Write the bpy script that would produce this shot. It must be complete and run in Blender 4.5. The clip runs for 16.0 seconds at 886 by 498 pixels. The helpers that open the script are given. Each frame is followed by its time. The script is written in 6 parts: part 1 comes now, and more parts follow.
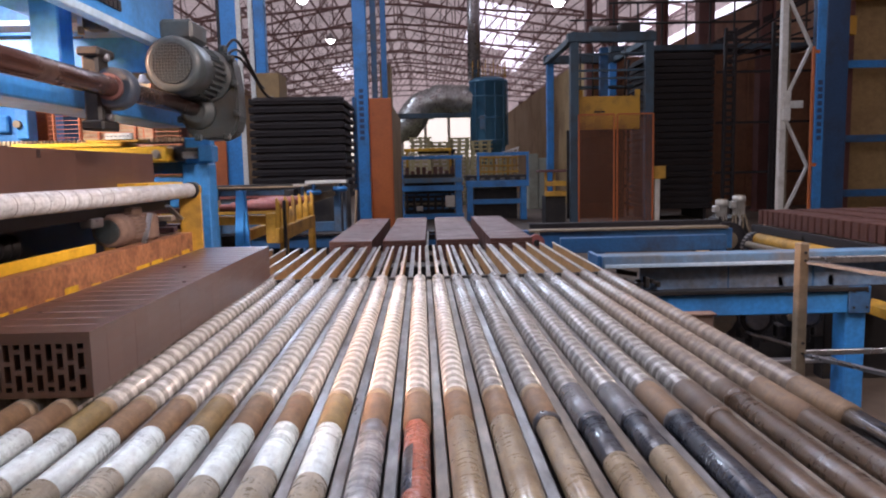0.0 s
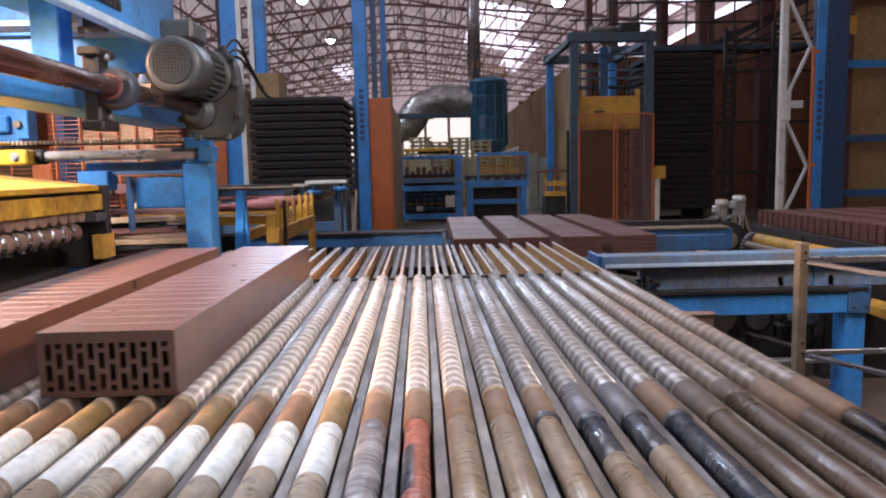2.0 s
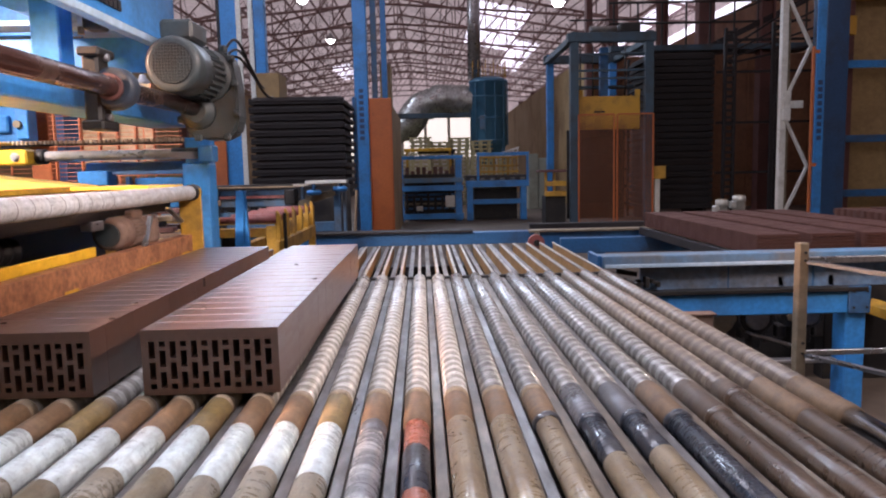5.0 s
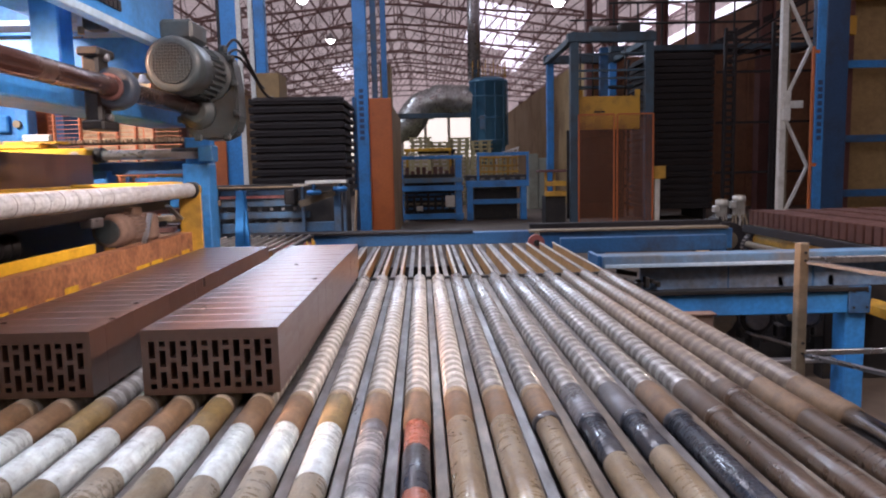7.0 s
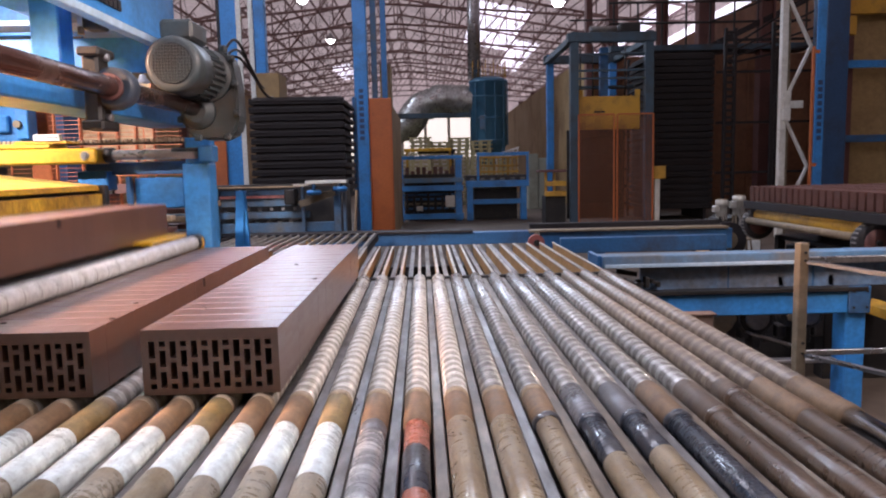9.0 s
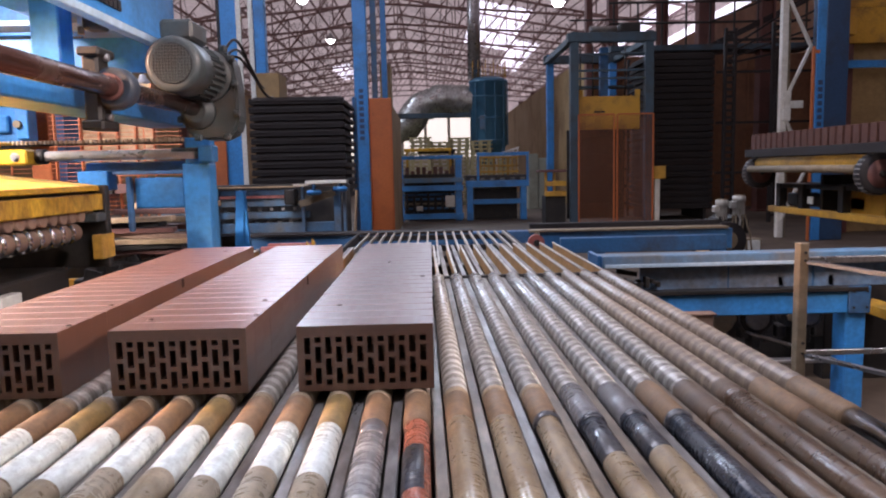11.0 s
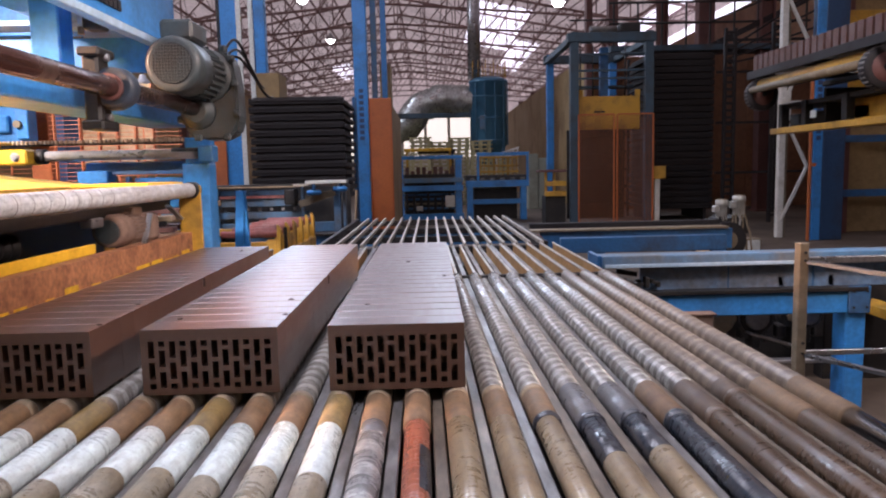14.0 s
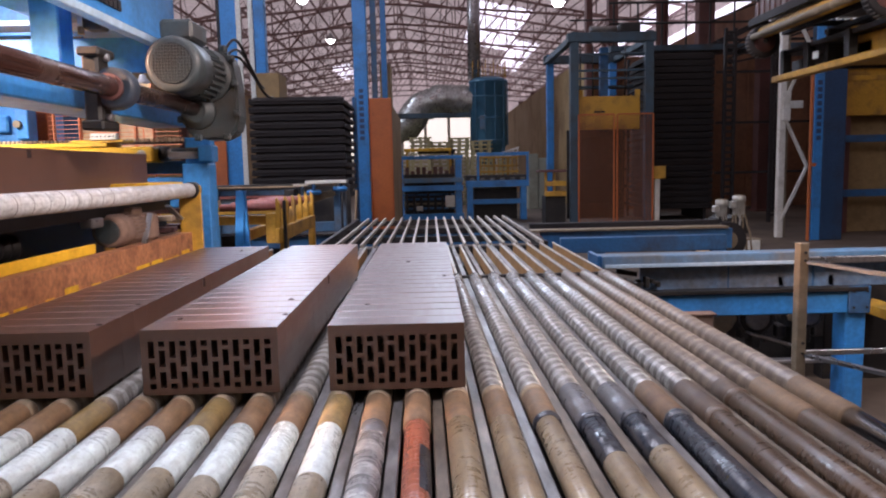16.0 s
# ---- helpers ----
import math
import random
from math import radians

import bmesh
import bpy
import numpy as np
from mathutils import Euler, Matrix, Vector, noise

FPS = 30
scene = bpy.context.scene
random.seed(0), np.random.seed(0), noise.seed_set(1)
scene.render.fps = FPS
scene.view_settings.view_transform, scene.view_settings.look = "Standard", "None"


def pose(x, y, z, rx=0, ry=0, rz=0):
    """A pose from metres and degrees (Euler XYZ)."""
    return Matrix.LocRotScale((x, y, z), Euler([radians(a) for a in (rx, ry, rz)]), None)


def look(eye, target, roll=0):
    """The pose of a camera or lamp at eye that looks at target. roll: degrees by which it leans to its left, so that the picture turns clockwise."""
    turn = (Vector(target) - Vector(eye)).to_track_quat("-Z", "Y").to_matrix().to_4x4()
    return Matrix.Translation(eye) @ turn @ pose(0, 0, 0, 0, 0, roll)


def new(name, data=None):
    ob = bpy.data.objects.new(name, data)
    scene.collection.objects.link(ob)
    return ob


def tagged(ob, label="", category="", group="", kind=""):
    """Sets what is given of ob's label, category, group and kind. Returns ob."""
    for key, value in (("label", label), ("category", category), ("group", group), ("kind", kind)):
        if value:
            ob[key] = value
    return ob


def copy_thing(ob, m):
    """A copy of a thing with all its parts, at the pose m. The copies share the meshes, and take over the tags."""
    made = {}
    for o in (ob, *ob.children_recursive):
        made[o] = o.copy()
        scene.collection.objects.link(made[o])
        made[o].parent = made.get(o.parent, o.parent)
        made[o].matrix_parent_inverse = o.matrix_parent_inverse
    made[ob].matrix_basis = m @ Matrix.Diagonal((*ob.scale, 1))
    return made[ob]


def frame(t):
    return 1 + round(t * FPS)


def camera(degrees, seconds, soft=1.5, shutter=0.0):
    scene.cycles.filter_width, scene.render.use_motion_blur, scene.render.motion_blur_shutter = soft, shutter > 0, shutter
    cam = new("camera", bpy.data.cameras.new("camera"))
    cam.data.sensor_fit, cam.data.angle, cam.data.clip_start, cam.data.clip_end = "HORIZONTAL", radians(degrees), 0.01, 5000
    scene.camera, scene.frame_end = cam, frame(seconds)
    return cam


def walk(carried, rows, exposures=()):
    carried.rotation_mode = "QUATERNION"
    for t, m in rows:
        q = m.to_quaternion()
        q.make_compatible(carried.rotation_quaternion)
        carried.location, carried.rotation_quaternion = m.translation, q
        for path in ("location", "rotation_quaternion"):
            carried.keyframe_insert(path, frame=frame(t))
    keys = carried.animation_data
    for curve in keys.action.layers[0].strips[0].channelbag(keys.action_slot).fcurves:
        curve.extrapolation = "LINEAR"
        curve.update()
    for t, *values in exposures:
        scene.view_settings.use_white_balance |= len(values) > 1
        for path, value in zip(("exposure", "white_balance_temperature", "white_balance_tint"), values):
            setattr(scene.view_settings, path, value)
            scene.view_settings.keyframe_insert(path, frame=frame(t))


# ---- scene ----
cam = camera(63.8, 16.0, soft=2.1, shutter=0.8)
EYE = Vector((0, 0, 1.2354))
AIM = Vector((math.sin(0.0155) * math.cos(0.112), math.cos(0.0155) * math.cos(0.112), -math.sin(0.112)))
walk(cam, [(0, look(EYE, EYE + AIM, -1.26)), (16, look(EYE, EYE + AIM, -1.26))], exposures=[(0, 0.20, 6120, 22), (16, 0.20, 6120, 22)])

# ---- light: sky, area lamps in place of roof daylight, added spots, sodium floodlight on the cutter ----
world = bpy.data.worlds.new("sky")
scene.world = world
world.use_nodes = True
wn, wl = world.node_tree.nodes, world.node_tree.links
sky = wn.new("ShaderNodeTexSky")
sky.sky_type, sky.sun_disc = "NISHITA", False
sky.sun_elevation, sky.sun_rotation = radians(48), radians(200)
wl.new(sky.outputs[0], wn["Background"].inputs[0])
wn["Background"].inputs[1].default_value = 0.15


def lamp(name, kind, m, energy, color, **extra):
    data = bpy.data.lights.new(name, kind)
    data.energy, data.color = energy, color
    for key, value in extra.items():
        if key == "size":
            data.shape, data.size = "RECTANGLE", value
        elif key == "size_y":
            data.size_y = value
        elif key == "spot":
            data.spot_size, data.spot_blend = value
        elif key == "soft":
            data.shadow_soft_size = value
    ob = new(name, data)
    ob.matrix_world = m
    return ob


sun = lamp("sun", "SUN", look((0, 0, 20), (-6, 7, 0)), 1.0, (1.0, 0.95, 0.88))
sun.data.angle = radians(12)
# area lamps added under the roof to stand in for daylight from above
for x, y, power in ((3.2, 4.0, 50), (3.6, 43.0, 80), (-8.0, 22.0, 120), (-4.2, 0.6, 420), (-1.5, -1.0, 250), (-5.5, 8.0, 450)):
    lamp("roof_daylight", "AREA", look((x, y, 8.2), (x * 0.75, y, 0)), power, (0.92, 0.94, 1.0), size=1.6, size_y=7.0)
# cool area lamps added ahead to put sheen on bars and rollers
for x, y, power in ((0.9, 22.0, 245), (-5.4, 23.0, 820), (1.2, 13.0, 95)):
    lamp("roof_daylight", "AREA", look((x, y, 8.7), (-0.3, 2.2, 0.9)), power, (0.72, 0.88, 1.0), size=2.2, size_y=3.5)
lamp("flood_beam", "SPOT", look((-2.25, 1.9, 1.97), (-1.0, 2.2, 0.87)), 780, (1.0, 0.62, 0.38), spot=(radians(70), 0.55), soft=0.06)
# spot added near the eye, out of view, to brighten motor and cutter
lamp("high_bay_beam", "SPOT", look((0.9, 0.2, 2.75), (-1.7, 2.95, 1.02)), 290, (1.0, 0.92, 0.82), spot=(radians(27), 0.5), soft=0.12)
# lamp out of view at the right that lights the upper bar sides
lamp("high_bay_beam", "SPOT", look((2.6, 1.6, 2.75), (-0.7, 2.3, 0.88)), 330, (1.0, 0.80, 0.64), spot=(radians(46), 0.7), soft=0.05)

# two more spots added at that point to lift guard wall and table
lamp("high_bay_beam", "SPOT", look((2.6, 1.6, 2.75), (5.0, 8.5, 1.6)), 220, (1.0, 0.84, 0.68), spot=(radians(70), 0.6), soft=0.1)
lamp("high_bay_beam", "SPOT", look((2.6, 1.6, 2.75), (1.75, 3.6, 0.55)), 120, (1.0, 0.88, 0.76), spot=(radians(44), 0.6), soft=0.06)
# spot added beyond the left edge to brighten fence and blue post
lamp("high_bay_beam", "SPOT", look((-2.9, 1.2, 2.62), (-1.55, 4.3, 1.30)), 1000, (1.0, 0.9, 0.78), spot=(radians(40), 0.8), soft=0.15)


# ---- materials ----
def nodes(name):
    m = bpy.data.materials.new(name)
    m.use_nodes = True
    return m, m.node_tree.nodes, m.node_tree.links, m.node_tree.nodes["Principled BSDF"]


def noise_tex(n, l, scale, detail=4.0, rough=0.6, stretch=(1, 1, 1), shift=None):
    tc = n.new("ShaderNodeTexCoord")
    mp = n.new("ShaderNodeMapping")
    mp.inputs["Scale"].default_value = stretch
    l.new(tc.outputs["Object"], mp.inputs[0])
    tex = n.new("ShaderNodeTexNoise")
    tex.inputs["Scale"].default_value, tex.inputs["Detail"].default_value, tex.inputs["Roughness"].default_value = scale, detail, rough
    info = n.new("ShaderNodeObjectInfo")
    add = n.new("ShaderNodeVectorMath")
    mul = n.new("ShaderNodeVectorMath")
    mul.operation = "SCALE"
    mul.inputs[0].default_value = (7.1, 3.7, 5.3)
    l.new(info.outputs["Random"], mul.inputs["Scale"])
    l.new(mp.outputs[0], add.inputs[0])
    l.new(mul.outputs[0], add.inputs[1])
    l.new(add.outputs[0], tex.inputs["Vector"])
    return tex.outputs[0]


def ramp(n, l, src, stops):
    r = n.new("ShaderNodeValToRGB")
    e = r.color_ramp.elements
    while len(e) < len(stops):
        e.new(0.5)
    for el, (p, c) in zip(e, stops):
        el.position = p
        el.color = (*c, 1) if isinstance(c, tuple) else (c, c, c, 1)
    l.new(src, r.inputs[0])
    return r.outputs[0]


def mix(n, l, fac, a, b, mode="MIX"):
    m = n.new("ShaderNodeMix")
    m.data_type, m.blend_type = "RGBA", mode
    for sock, v in ((m.inputs[0], fac), (m.inputs[6], a), (m.inputs[7], b)):
        if isinstance(v, (int, float)):
            sock.default_value = v
        elif isinstance(v, tuple):
            sock.default_value = (*v, 1)
        else:
            l.new(v, sock)
    return m.outputs[2]


def bump(n, l, bsdf, src, strength, dist):
    b = n.new("ShaderNodeBump")
    b.inputs["Strength"].default_value, b.inputs["Distance"].default_value = strength, dist
    l.new(src, b.inputs["Height"])
    l.new(b.outputs[0], bsdf.inputs["Normal"])


def surface(name, base, dirt, rough=0.5, metal=0.0, big=1.5, fine=40.0, amount=0.5, relief=0.3, stretch=(1, 1, 1), spread=0.12):
    """Base colour with dirt in large patches and fine grain, and a little relief."""
    m, n, l, b = nodes(name)
    large = noise_tex(n, l, big, 5, 0.65, stretch)
    small = noise_tex(n, l, fine, 4, 0.6, stretch)
    mask = ramp(n, l, large, [(0.62 - 0.3 * amount, 0.0), (0.86 - 0.2 * amount, 1.0)])
    col = mix(n, l, mask, base, dirt)
    grain = ramp(n, l, small, [(0.3, 1 - spread * 2), (0.7, 1 + spread * 0.4)])
    col = mix(n, l, 1.0, col, grain, "MULTIPLY")
    l.new(col, b.inputs["Base Color"])
    b.inputs["Metallic"].default_value = metal
    r = ramp(n, l, large, [(0.3, max(rough - 0.12, 0.04)), (0.7, min(rough + 0.15, 1.0))])
    l.new(r, b.inputs["Roughness"])
    bump(n, l, b, small, relief, 0.002)
    return m


M = {}
M["blue"] = surface("blue_paint", (0.040, 0.24, 0.60), (0.04, 0.115, 0.23), 0.40, amount=0.45, big=2.2)
M["blue_pale"] = surface("rubbed_and_highlit_pale_blue_paint", (0.42, 0.55, 0.66), (0.20, 0.33, 0.48), 0.45, amount=0.4, big=5)
M["blue_dark"] = surface("dusty_dark_blue_paint", (0.028, 0.125, 0.29), (0.045, 0.045, 0.05), 0.55, amount=0.6, big=2.0)
M["blue_grimy"] = surface("grimy_blue_grey_paint", (0.034, 0.072, 0.105), (0.04, 0.038, 0.036), 0.6, amount=0.6, big=2.5)
M["blue_old"] = surface("faded_blue_paint", (0.09, 0.21, 0.36), (0.16, 0.15, 0.13), 0.6, amount=0.7, big=3.0)
M["yellow"] = surface("yellow_paint", (0.72, 0.42, 0.02), (0.25, 0.12, 0.03), 0.4, amount=0.35, big=4)
M["yellow_dull"] = surface("dull_yellow_paint", (0.55, 0.30, 0.03), (0.16, 0.09, 0.04), 0.55, amount=0.55, big=3)
M["yellow_rust"] = surface("rust_streaked_yellow_paint", (0.62, 0.37, 0.03), (0.15, 0.06, 0.02), 0.5, amount=0.7, big=9, fine=50, spread=0.25, stretch=(1, 1, 0.5))
M["orange_worn"] = surface("worn_orange_beam_paint", (0.40, 0.165, 0.07), (0.19, 0.075, 0.04), 0.55, amount=0.55, big=13, fine=60, spread=0.25)
M["orange"] = surface("orange_paint", (0.46, 0.125, 0.03), (0.26, 0.075, 0.03), 0.5, amount=0.4)
M["steel"] = surface("worn_steel", (0.42, 0.42, 0.43), (0.22, 0.20, 0.18), 0.32, 0.85, amount=0.5, stretch=(1, 0.15, 1), big=6)
M["chrome"] = surface("polished_steel", (0.72, 0.73, 0.75), (0.45, 0.43, 0.41), 0.12, 1.0, amount=0.3, big=8)
M["shaft"] = surface("brown_oiled_shaft", (0.13, 0.065, 0.052), (0.22, 0.15, 0.12), 0.20, 0.75, amount=0.5, big=9)
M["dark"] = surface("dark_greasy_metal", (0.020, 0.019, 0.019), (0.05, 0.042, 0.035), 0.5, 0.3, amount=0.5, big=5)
M["black"] = surface("black_paint", (0.014, 0.011, 0.012), (0.034, 0.024, 0.021), 0.75, amount=0.4)
M["grey_motor"] = surface("grey_motor_paint", (0.046, 0.060, 0.064), (0.055, 0.045, 0.036), 0.42, amount=0.6, big=7, fine=70)
M["grey_blue"] = surface("greasy_blue_grey_paint", (0.035, 0.05, 0.075), (0.03, 0.03, 0.03), 0.4, amount=0.6, big=9)
M["silver_motor"] = surface("silver_motor_paint", (0.42, 0.41, 0.375), (0.3, 0.26, 0.2), 0.4, 0.3, amount=0.5, big=7)
M["brown_motor"] = surface("clay_dusted_motor", (0.22, 0.14, 0.10), (0.10, 0.06, 0.05), 0.7, amount=0.5, big=8)
M["brown_red"] = surface("red_oxide_steel", (0.13, 0.050, 0.042), (0.08, 0.04, 0.035), 0.6, amount=0.5)
M["white_paint"] = surface("cream_white_paint", (0.66, 0.64, 0.57), (0.4, 0.36, 0.28), 0.55, amount=0.4, big=3)
M["tan_wall"] = surface("tan_sheet_wall", (0.33, 0.22, 0.095), (0.19, 0.12, 0.06), 0.7, amount=0.5, big=0.8, fine=12)
M["brown_wall"] = surface("brown_sheet_wall", (0.25, 0.12, 0.06), (0.14, 0.066, 0.042), 0.7, amount=0.5, big=0.8, fine=12)
M["concrete"] = surface("dusty_concrete", (0.085, 0.058, 0.038), (0.032, 0.024, 0.018), 0.8, amount=0.5, big=0.7, fine=14)
M["roof"] = surface("pale_glowing_roof_sheet", (0.63, 0.53, 0.52), (0.38, 0.32, 0.31), 0.6, amount=0.5, big=0.3, fine=6)
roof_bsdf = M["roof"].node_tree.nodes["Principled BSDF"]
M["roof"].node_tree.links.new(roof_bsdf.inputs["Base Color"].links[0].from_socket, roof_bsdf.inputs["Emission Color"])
roof_bsdf.inputs["Emission Strength"].default_value = 0.50  # daylight on the roof put into the sheets as an even glow
M["truss"] = surface("truss_paint", (0.37, 0.245, 0.23), (0.17, 0.10, 0.092), 0.6, amount=0.45)
M["tank"] = surface("blue_tank_paint", (0.045, 0.16, 0.27), (0.03, 0.08, 0.13), 0.45, amount=0.4)
M["foil"] = surface("crumpled_foil", (0.50, 0.51, 0.49), (0.26, 0.26, 0.24), 0.34, 0.8, amount=0.5, big=3, fine=14, relief=1.0, spread=0.3)
M["pallet_wood"] = surface("pale_green_yellow_wood", (0.46, 0.43, 0.24), (0.3, 0.27, 0.15), 0.7, amount=0.5)
M["red_roll"] = surface("dull_red_roller", (0.33, 0.10, 0.085), (0.13, 0.06, 0.05), 0.5, amount=0.5, big=6)
M["timber"] = surface("rough_timber", (0.42, 0.30, 0.18), (0.25, 0.17, 0.10), 0.75, amount=0.4)
M["khaki"] = surface("dusty_khaki_steel", (0.20, 0.155, 0.10), (0.32, 0.26, 0.18), 0.6, 0.2, amount=0.5, big=8)
M["khaki_dark"] = surface("dusty_brown_steel_bar", (0.21, 0.20, 0.19), (0.13, 0.105, 0.08), 0.5, 0.2, amount=0.7, big=6, stretch=(1, 0.25, 1))
M["slat"] = surface("worn_pale_slat", (0.50, 0.45, 0.38), (0.28, 0.24, 0.2), 0.4, 0.4, amount=0.45, big=9)
M["slat_side"] = surface("ochre_slat_side", (0.45, 0.25, 0.09), (0.30, 0.17, 0.07), 0.6, amount=0.5, big=8)
M["grey_bar"] = surface("dusty_grey_steel_bar", (0.30, 0.295, 0.29), (0.12, 0.088, 0.068), 0.36, 0.4, amount=0.85, big=7, stretch=(1, 0.3, 1), spread=0.3)
M["tan_bar"] = surface("tan_dusty_steel_bar", (0.25, 0.205, 0.155), (0.10, 0.07, 0.05), 0.42, 0.2, amount=0.85, big=7, stretch=(1, 0.3, 1), spread=0.3)
M["paper"] = surface("white_box", (0.62, 0.64, 0.60), (0.45, 0.45, 0.4), 0.5, amount=0.3)
M["letters"] = surface("dark_lettering", (0.03, 0.06, 0.14), (0.05, 0.08, 0.15), 0.6, amount=0.3)
M["blue_shaded"] = surface("shaded_side_blue_paint", (0.018, 0.055, 0.125), (0.02, 0.028, 0.045), 0.5, amount=0.5, big=2)
M["blue_dusty"] = surface("dusty_greyed_blue_paint", (0.13, 0.24, 0.42), (0.20, 0.19, 0.18), 0.6, amount=0.75, big=4, fine=30, spread=0.2)
M["sage"] = surface("pale_green_grey_paint", (0.34, 0.37, 0.30), (0.22, 0.22, 0.17), 0.5, amount=0.4)
M["rail"] = surface("bright_worn_rail", (0.58, 0.55, 0.50), (0.40, 0.34, 0.27), 0.3, 0.6, amount=0.4, big=6)


def clay():
    """Damp extruded clay with faint drag lines along the column and a dull sheen."""
    m, n, l, b = nodes("damp_red_brown_clay")
    large = noise_tex(n, l, 5, 5, 0.6)
    drag = noise_tex(n, l, 60, 3, 0.5, (1, 0.03, 1))
    fine = noise_tex(n, l, 160, 3, 0.6)
    col = ramp(n, l, large, [(0.3, (0.078, 0.034, 0.022)), (0.7, (0.118, 0.055, 0.035))])
    col = mix(n, l, 0.35, col, ramp(n, l, drag, [(0.35, 0.55), (0.7, 1.2)]), "MULTIPLY")
    l.new(col, b.inputs["Base Color"])
    l.new(ramp(n, l, drag, [(0.3, 0.36), (0.7, 0.5)]), b.inputs["Roughness"])
    b.inputs["Specular IOR Level"].default_value = 0.5
    b.inputs["Coat Weight"].default_value, b.inputs["Coat Roughness"].default_value, b.inputs["Coat IOR"].default_value = 0.8, 0.36, 1.68
    bump(n, l, b, fine, 0.05, 0.001)
    return m


M["clay"] = clay()
M["clay_dry"] = surface("drier_clay", (0.105, 0.043, 0.031), (0.075, 0.031, 0.023), 0.5, amount=0.5, big=5, fine=90)
M["clay_core"] = surface("dark_clay_core", (0.035, 0.017, 0.014), (0.02, 0.01, 0.01), 0.8)


def sleeve(name, a, b_, ring, rough, metal=0.0, freq=14.0, strength=0.6, blotch=0.5, coat=0.2, turned=0.4, soil=1.0):
    """A roller cover: wrapped bands round the roller, blotches that turn with it, worn gloss."""
    m, n, l, b = nodes(name)
    tc = n.new("ShaderNodeTexCoord")
    wave = n.new("ShaderNodeTexWave")
    wave.bands_direction = "Y"
    wave.inputs["Scale"].default_value, wave.inputs["Distortion"].default_value = freq / 20, 1.6
    wave.inputs["Detail"].default_value, wave.inputs["Detail Scale"].default_value = 3, 2.2
    mp = n.new("ShaderNodeMapping")
    mp.inputs["Rotation"].default_value = (0.25, 0, 0.25)
    l.new(tc.outputs["Object"], mp.inputs[0])
    l.new(mp.outputs[0], wave.inputs[0])
    big = noise_tex(n, l, 9, 5, 0.65, (1, 0.5, 1))
    fine = noise_tex(n, l, 70, 4, 0.6, (1, 0.4, 1))
    col = mix(n, l, ramp(n, l, big, [(0.62 - 0.3 * blotch, 0.0), (0.80 - 0.1 * blotch, 1.0)]), a, b_)
    band = ramp(n, l, wave.outputs[1], [(0.25, 0.0), (0.6, 1.0)])
    f = n.new("ShaderNodeMath")
    f.operation = "MULTIPLY"
    f.inputs[1].default_value = strength
    l.new(band, f.inputs[0])
    col = mix(n, l, f.outputs[0], col, ring)
    col = mix(n, l, 0.5, col, ramp(n, l, fine, [(0.3, 0.35), (0.7, 1.2)]), "MULTIPLY")
    # turned grain round the roller
    grain = noise_tex(n, l, 120, 4, 0.65, (0.22, 1, 0.22))
    col = mix(n, l, turned, col, ramp(n, l, grain, [(0.32, 0.45), (0.66, 1.25)]), "MULTIPLY")
    # clay dragged along the roller in thin streaks, and dark specks
    streak = noise_tex(n, l, 55, 4, 0.7, (1, 0.06, 1))
    col = mix(n, l, ramp(n, l, streak, [(0.54, 0.0), (0.74, 0.42 * soil)]), col, (0.15, 0.105, 0.07))
    speck = noise_tex(n, l, 240, 2, 0.5, (1, 0.5, 1))
    col = mix(n, l, ramp(n, l, speck, [(0.62, 0.0), (0.72, 0.5 * soil)]), col, (0.06, 0.045, 0.035))
    l.new(col, b.inputs["Base Color"])
    b.inputs["Metallic"].default_value = metal
    worn = mix(n, l, 0.4, mix(n, l, 0.5, big, streak), grain)
    l.new(ramp(n, l, worn, [(0.32, max(0.05, rough - 0.14)), (0.66, rough + 0.24)]), b.inputs["Roughness"])
    bump(n, l, b, mix(n, l, 0.55, mix(n, l, 0.2, band, fine), grain), 0.6, 0.003)
    b.inputs["Coat Weight"].default_value, b.inputs["Coat Roughness"].default_value = coat, 0.15
    return m


M["wrap_white"] = sleeve("white_banded_wrap", (0.64, 0.63, 0.58), (0.46, 0.44, 0.38), (0.22, 0.20, 0.165), 0.22, freq=140, strength=0.62)
M["wrap_grey"] = sleeve("grey_banded_wrap", (0.40, 0.40, 0.38), (0.26, 0.25, 0.225), (0.12, 0.108, 0.095), 0.20, 0.2, freq=140, strength=0.66)
M["wrap_tan"] = sleeve("tan_banded_wrap", (0.27, 0.22, 0.17), (0.18, 0.14, 0.105), (0.12, 0.09, 0.07), 0.28, freq=140, strength=0.5)
M["tube_brown"] = sleeve("brown_tape_tube", (0.20, 0.125, 0.065), (0.14, 0.08, 0.045), (0.26, 0.17, 0.10), 0.58, freq=60, strength=0.3, coat=0.0)
M["tube_olive"] = sleeve("olive_tape_tube", (0.22, 0.155, 0.055), (0.16, 0.10, 0.045), (0.28, 0.21, 0.10), 0.55, freq=60, strength=0.3, coat=0.0)
M["tube_dark"] = sleeve("dark_brown_tape_tube", (0.11, 0.075, 0.05), (0.07, 0.05, 0.04), (0.15, 0.105, 0.07), 0.5, freq=60, strength=0.3, coat=0.0)
M["tube_pale"] = sleeve("pale_brown_paper_lip", (0.34, 0.26, 0.165), (0.24, 0.17, 0.10), (0.38, 0.30, 0.20), 0.55, freq=40, strength=0.3, coat=0.0)
M["tape_white"] = sleeve("white_tape", (0.74, 0.85, 0.85), (0.56, 0.57, 0.52), (0.66, 0.72, 0.70), 0.24, freq=22, strength=0.3, blotch=0.10, turned=0.10, soil=0.45)
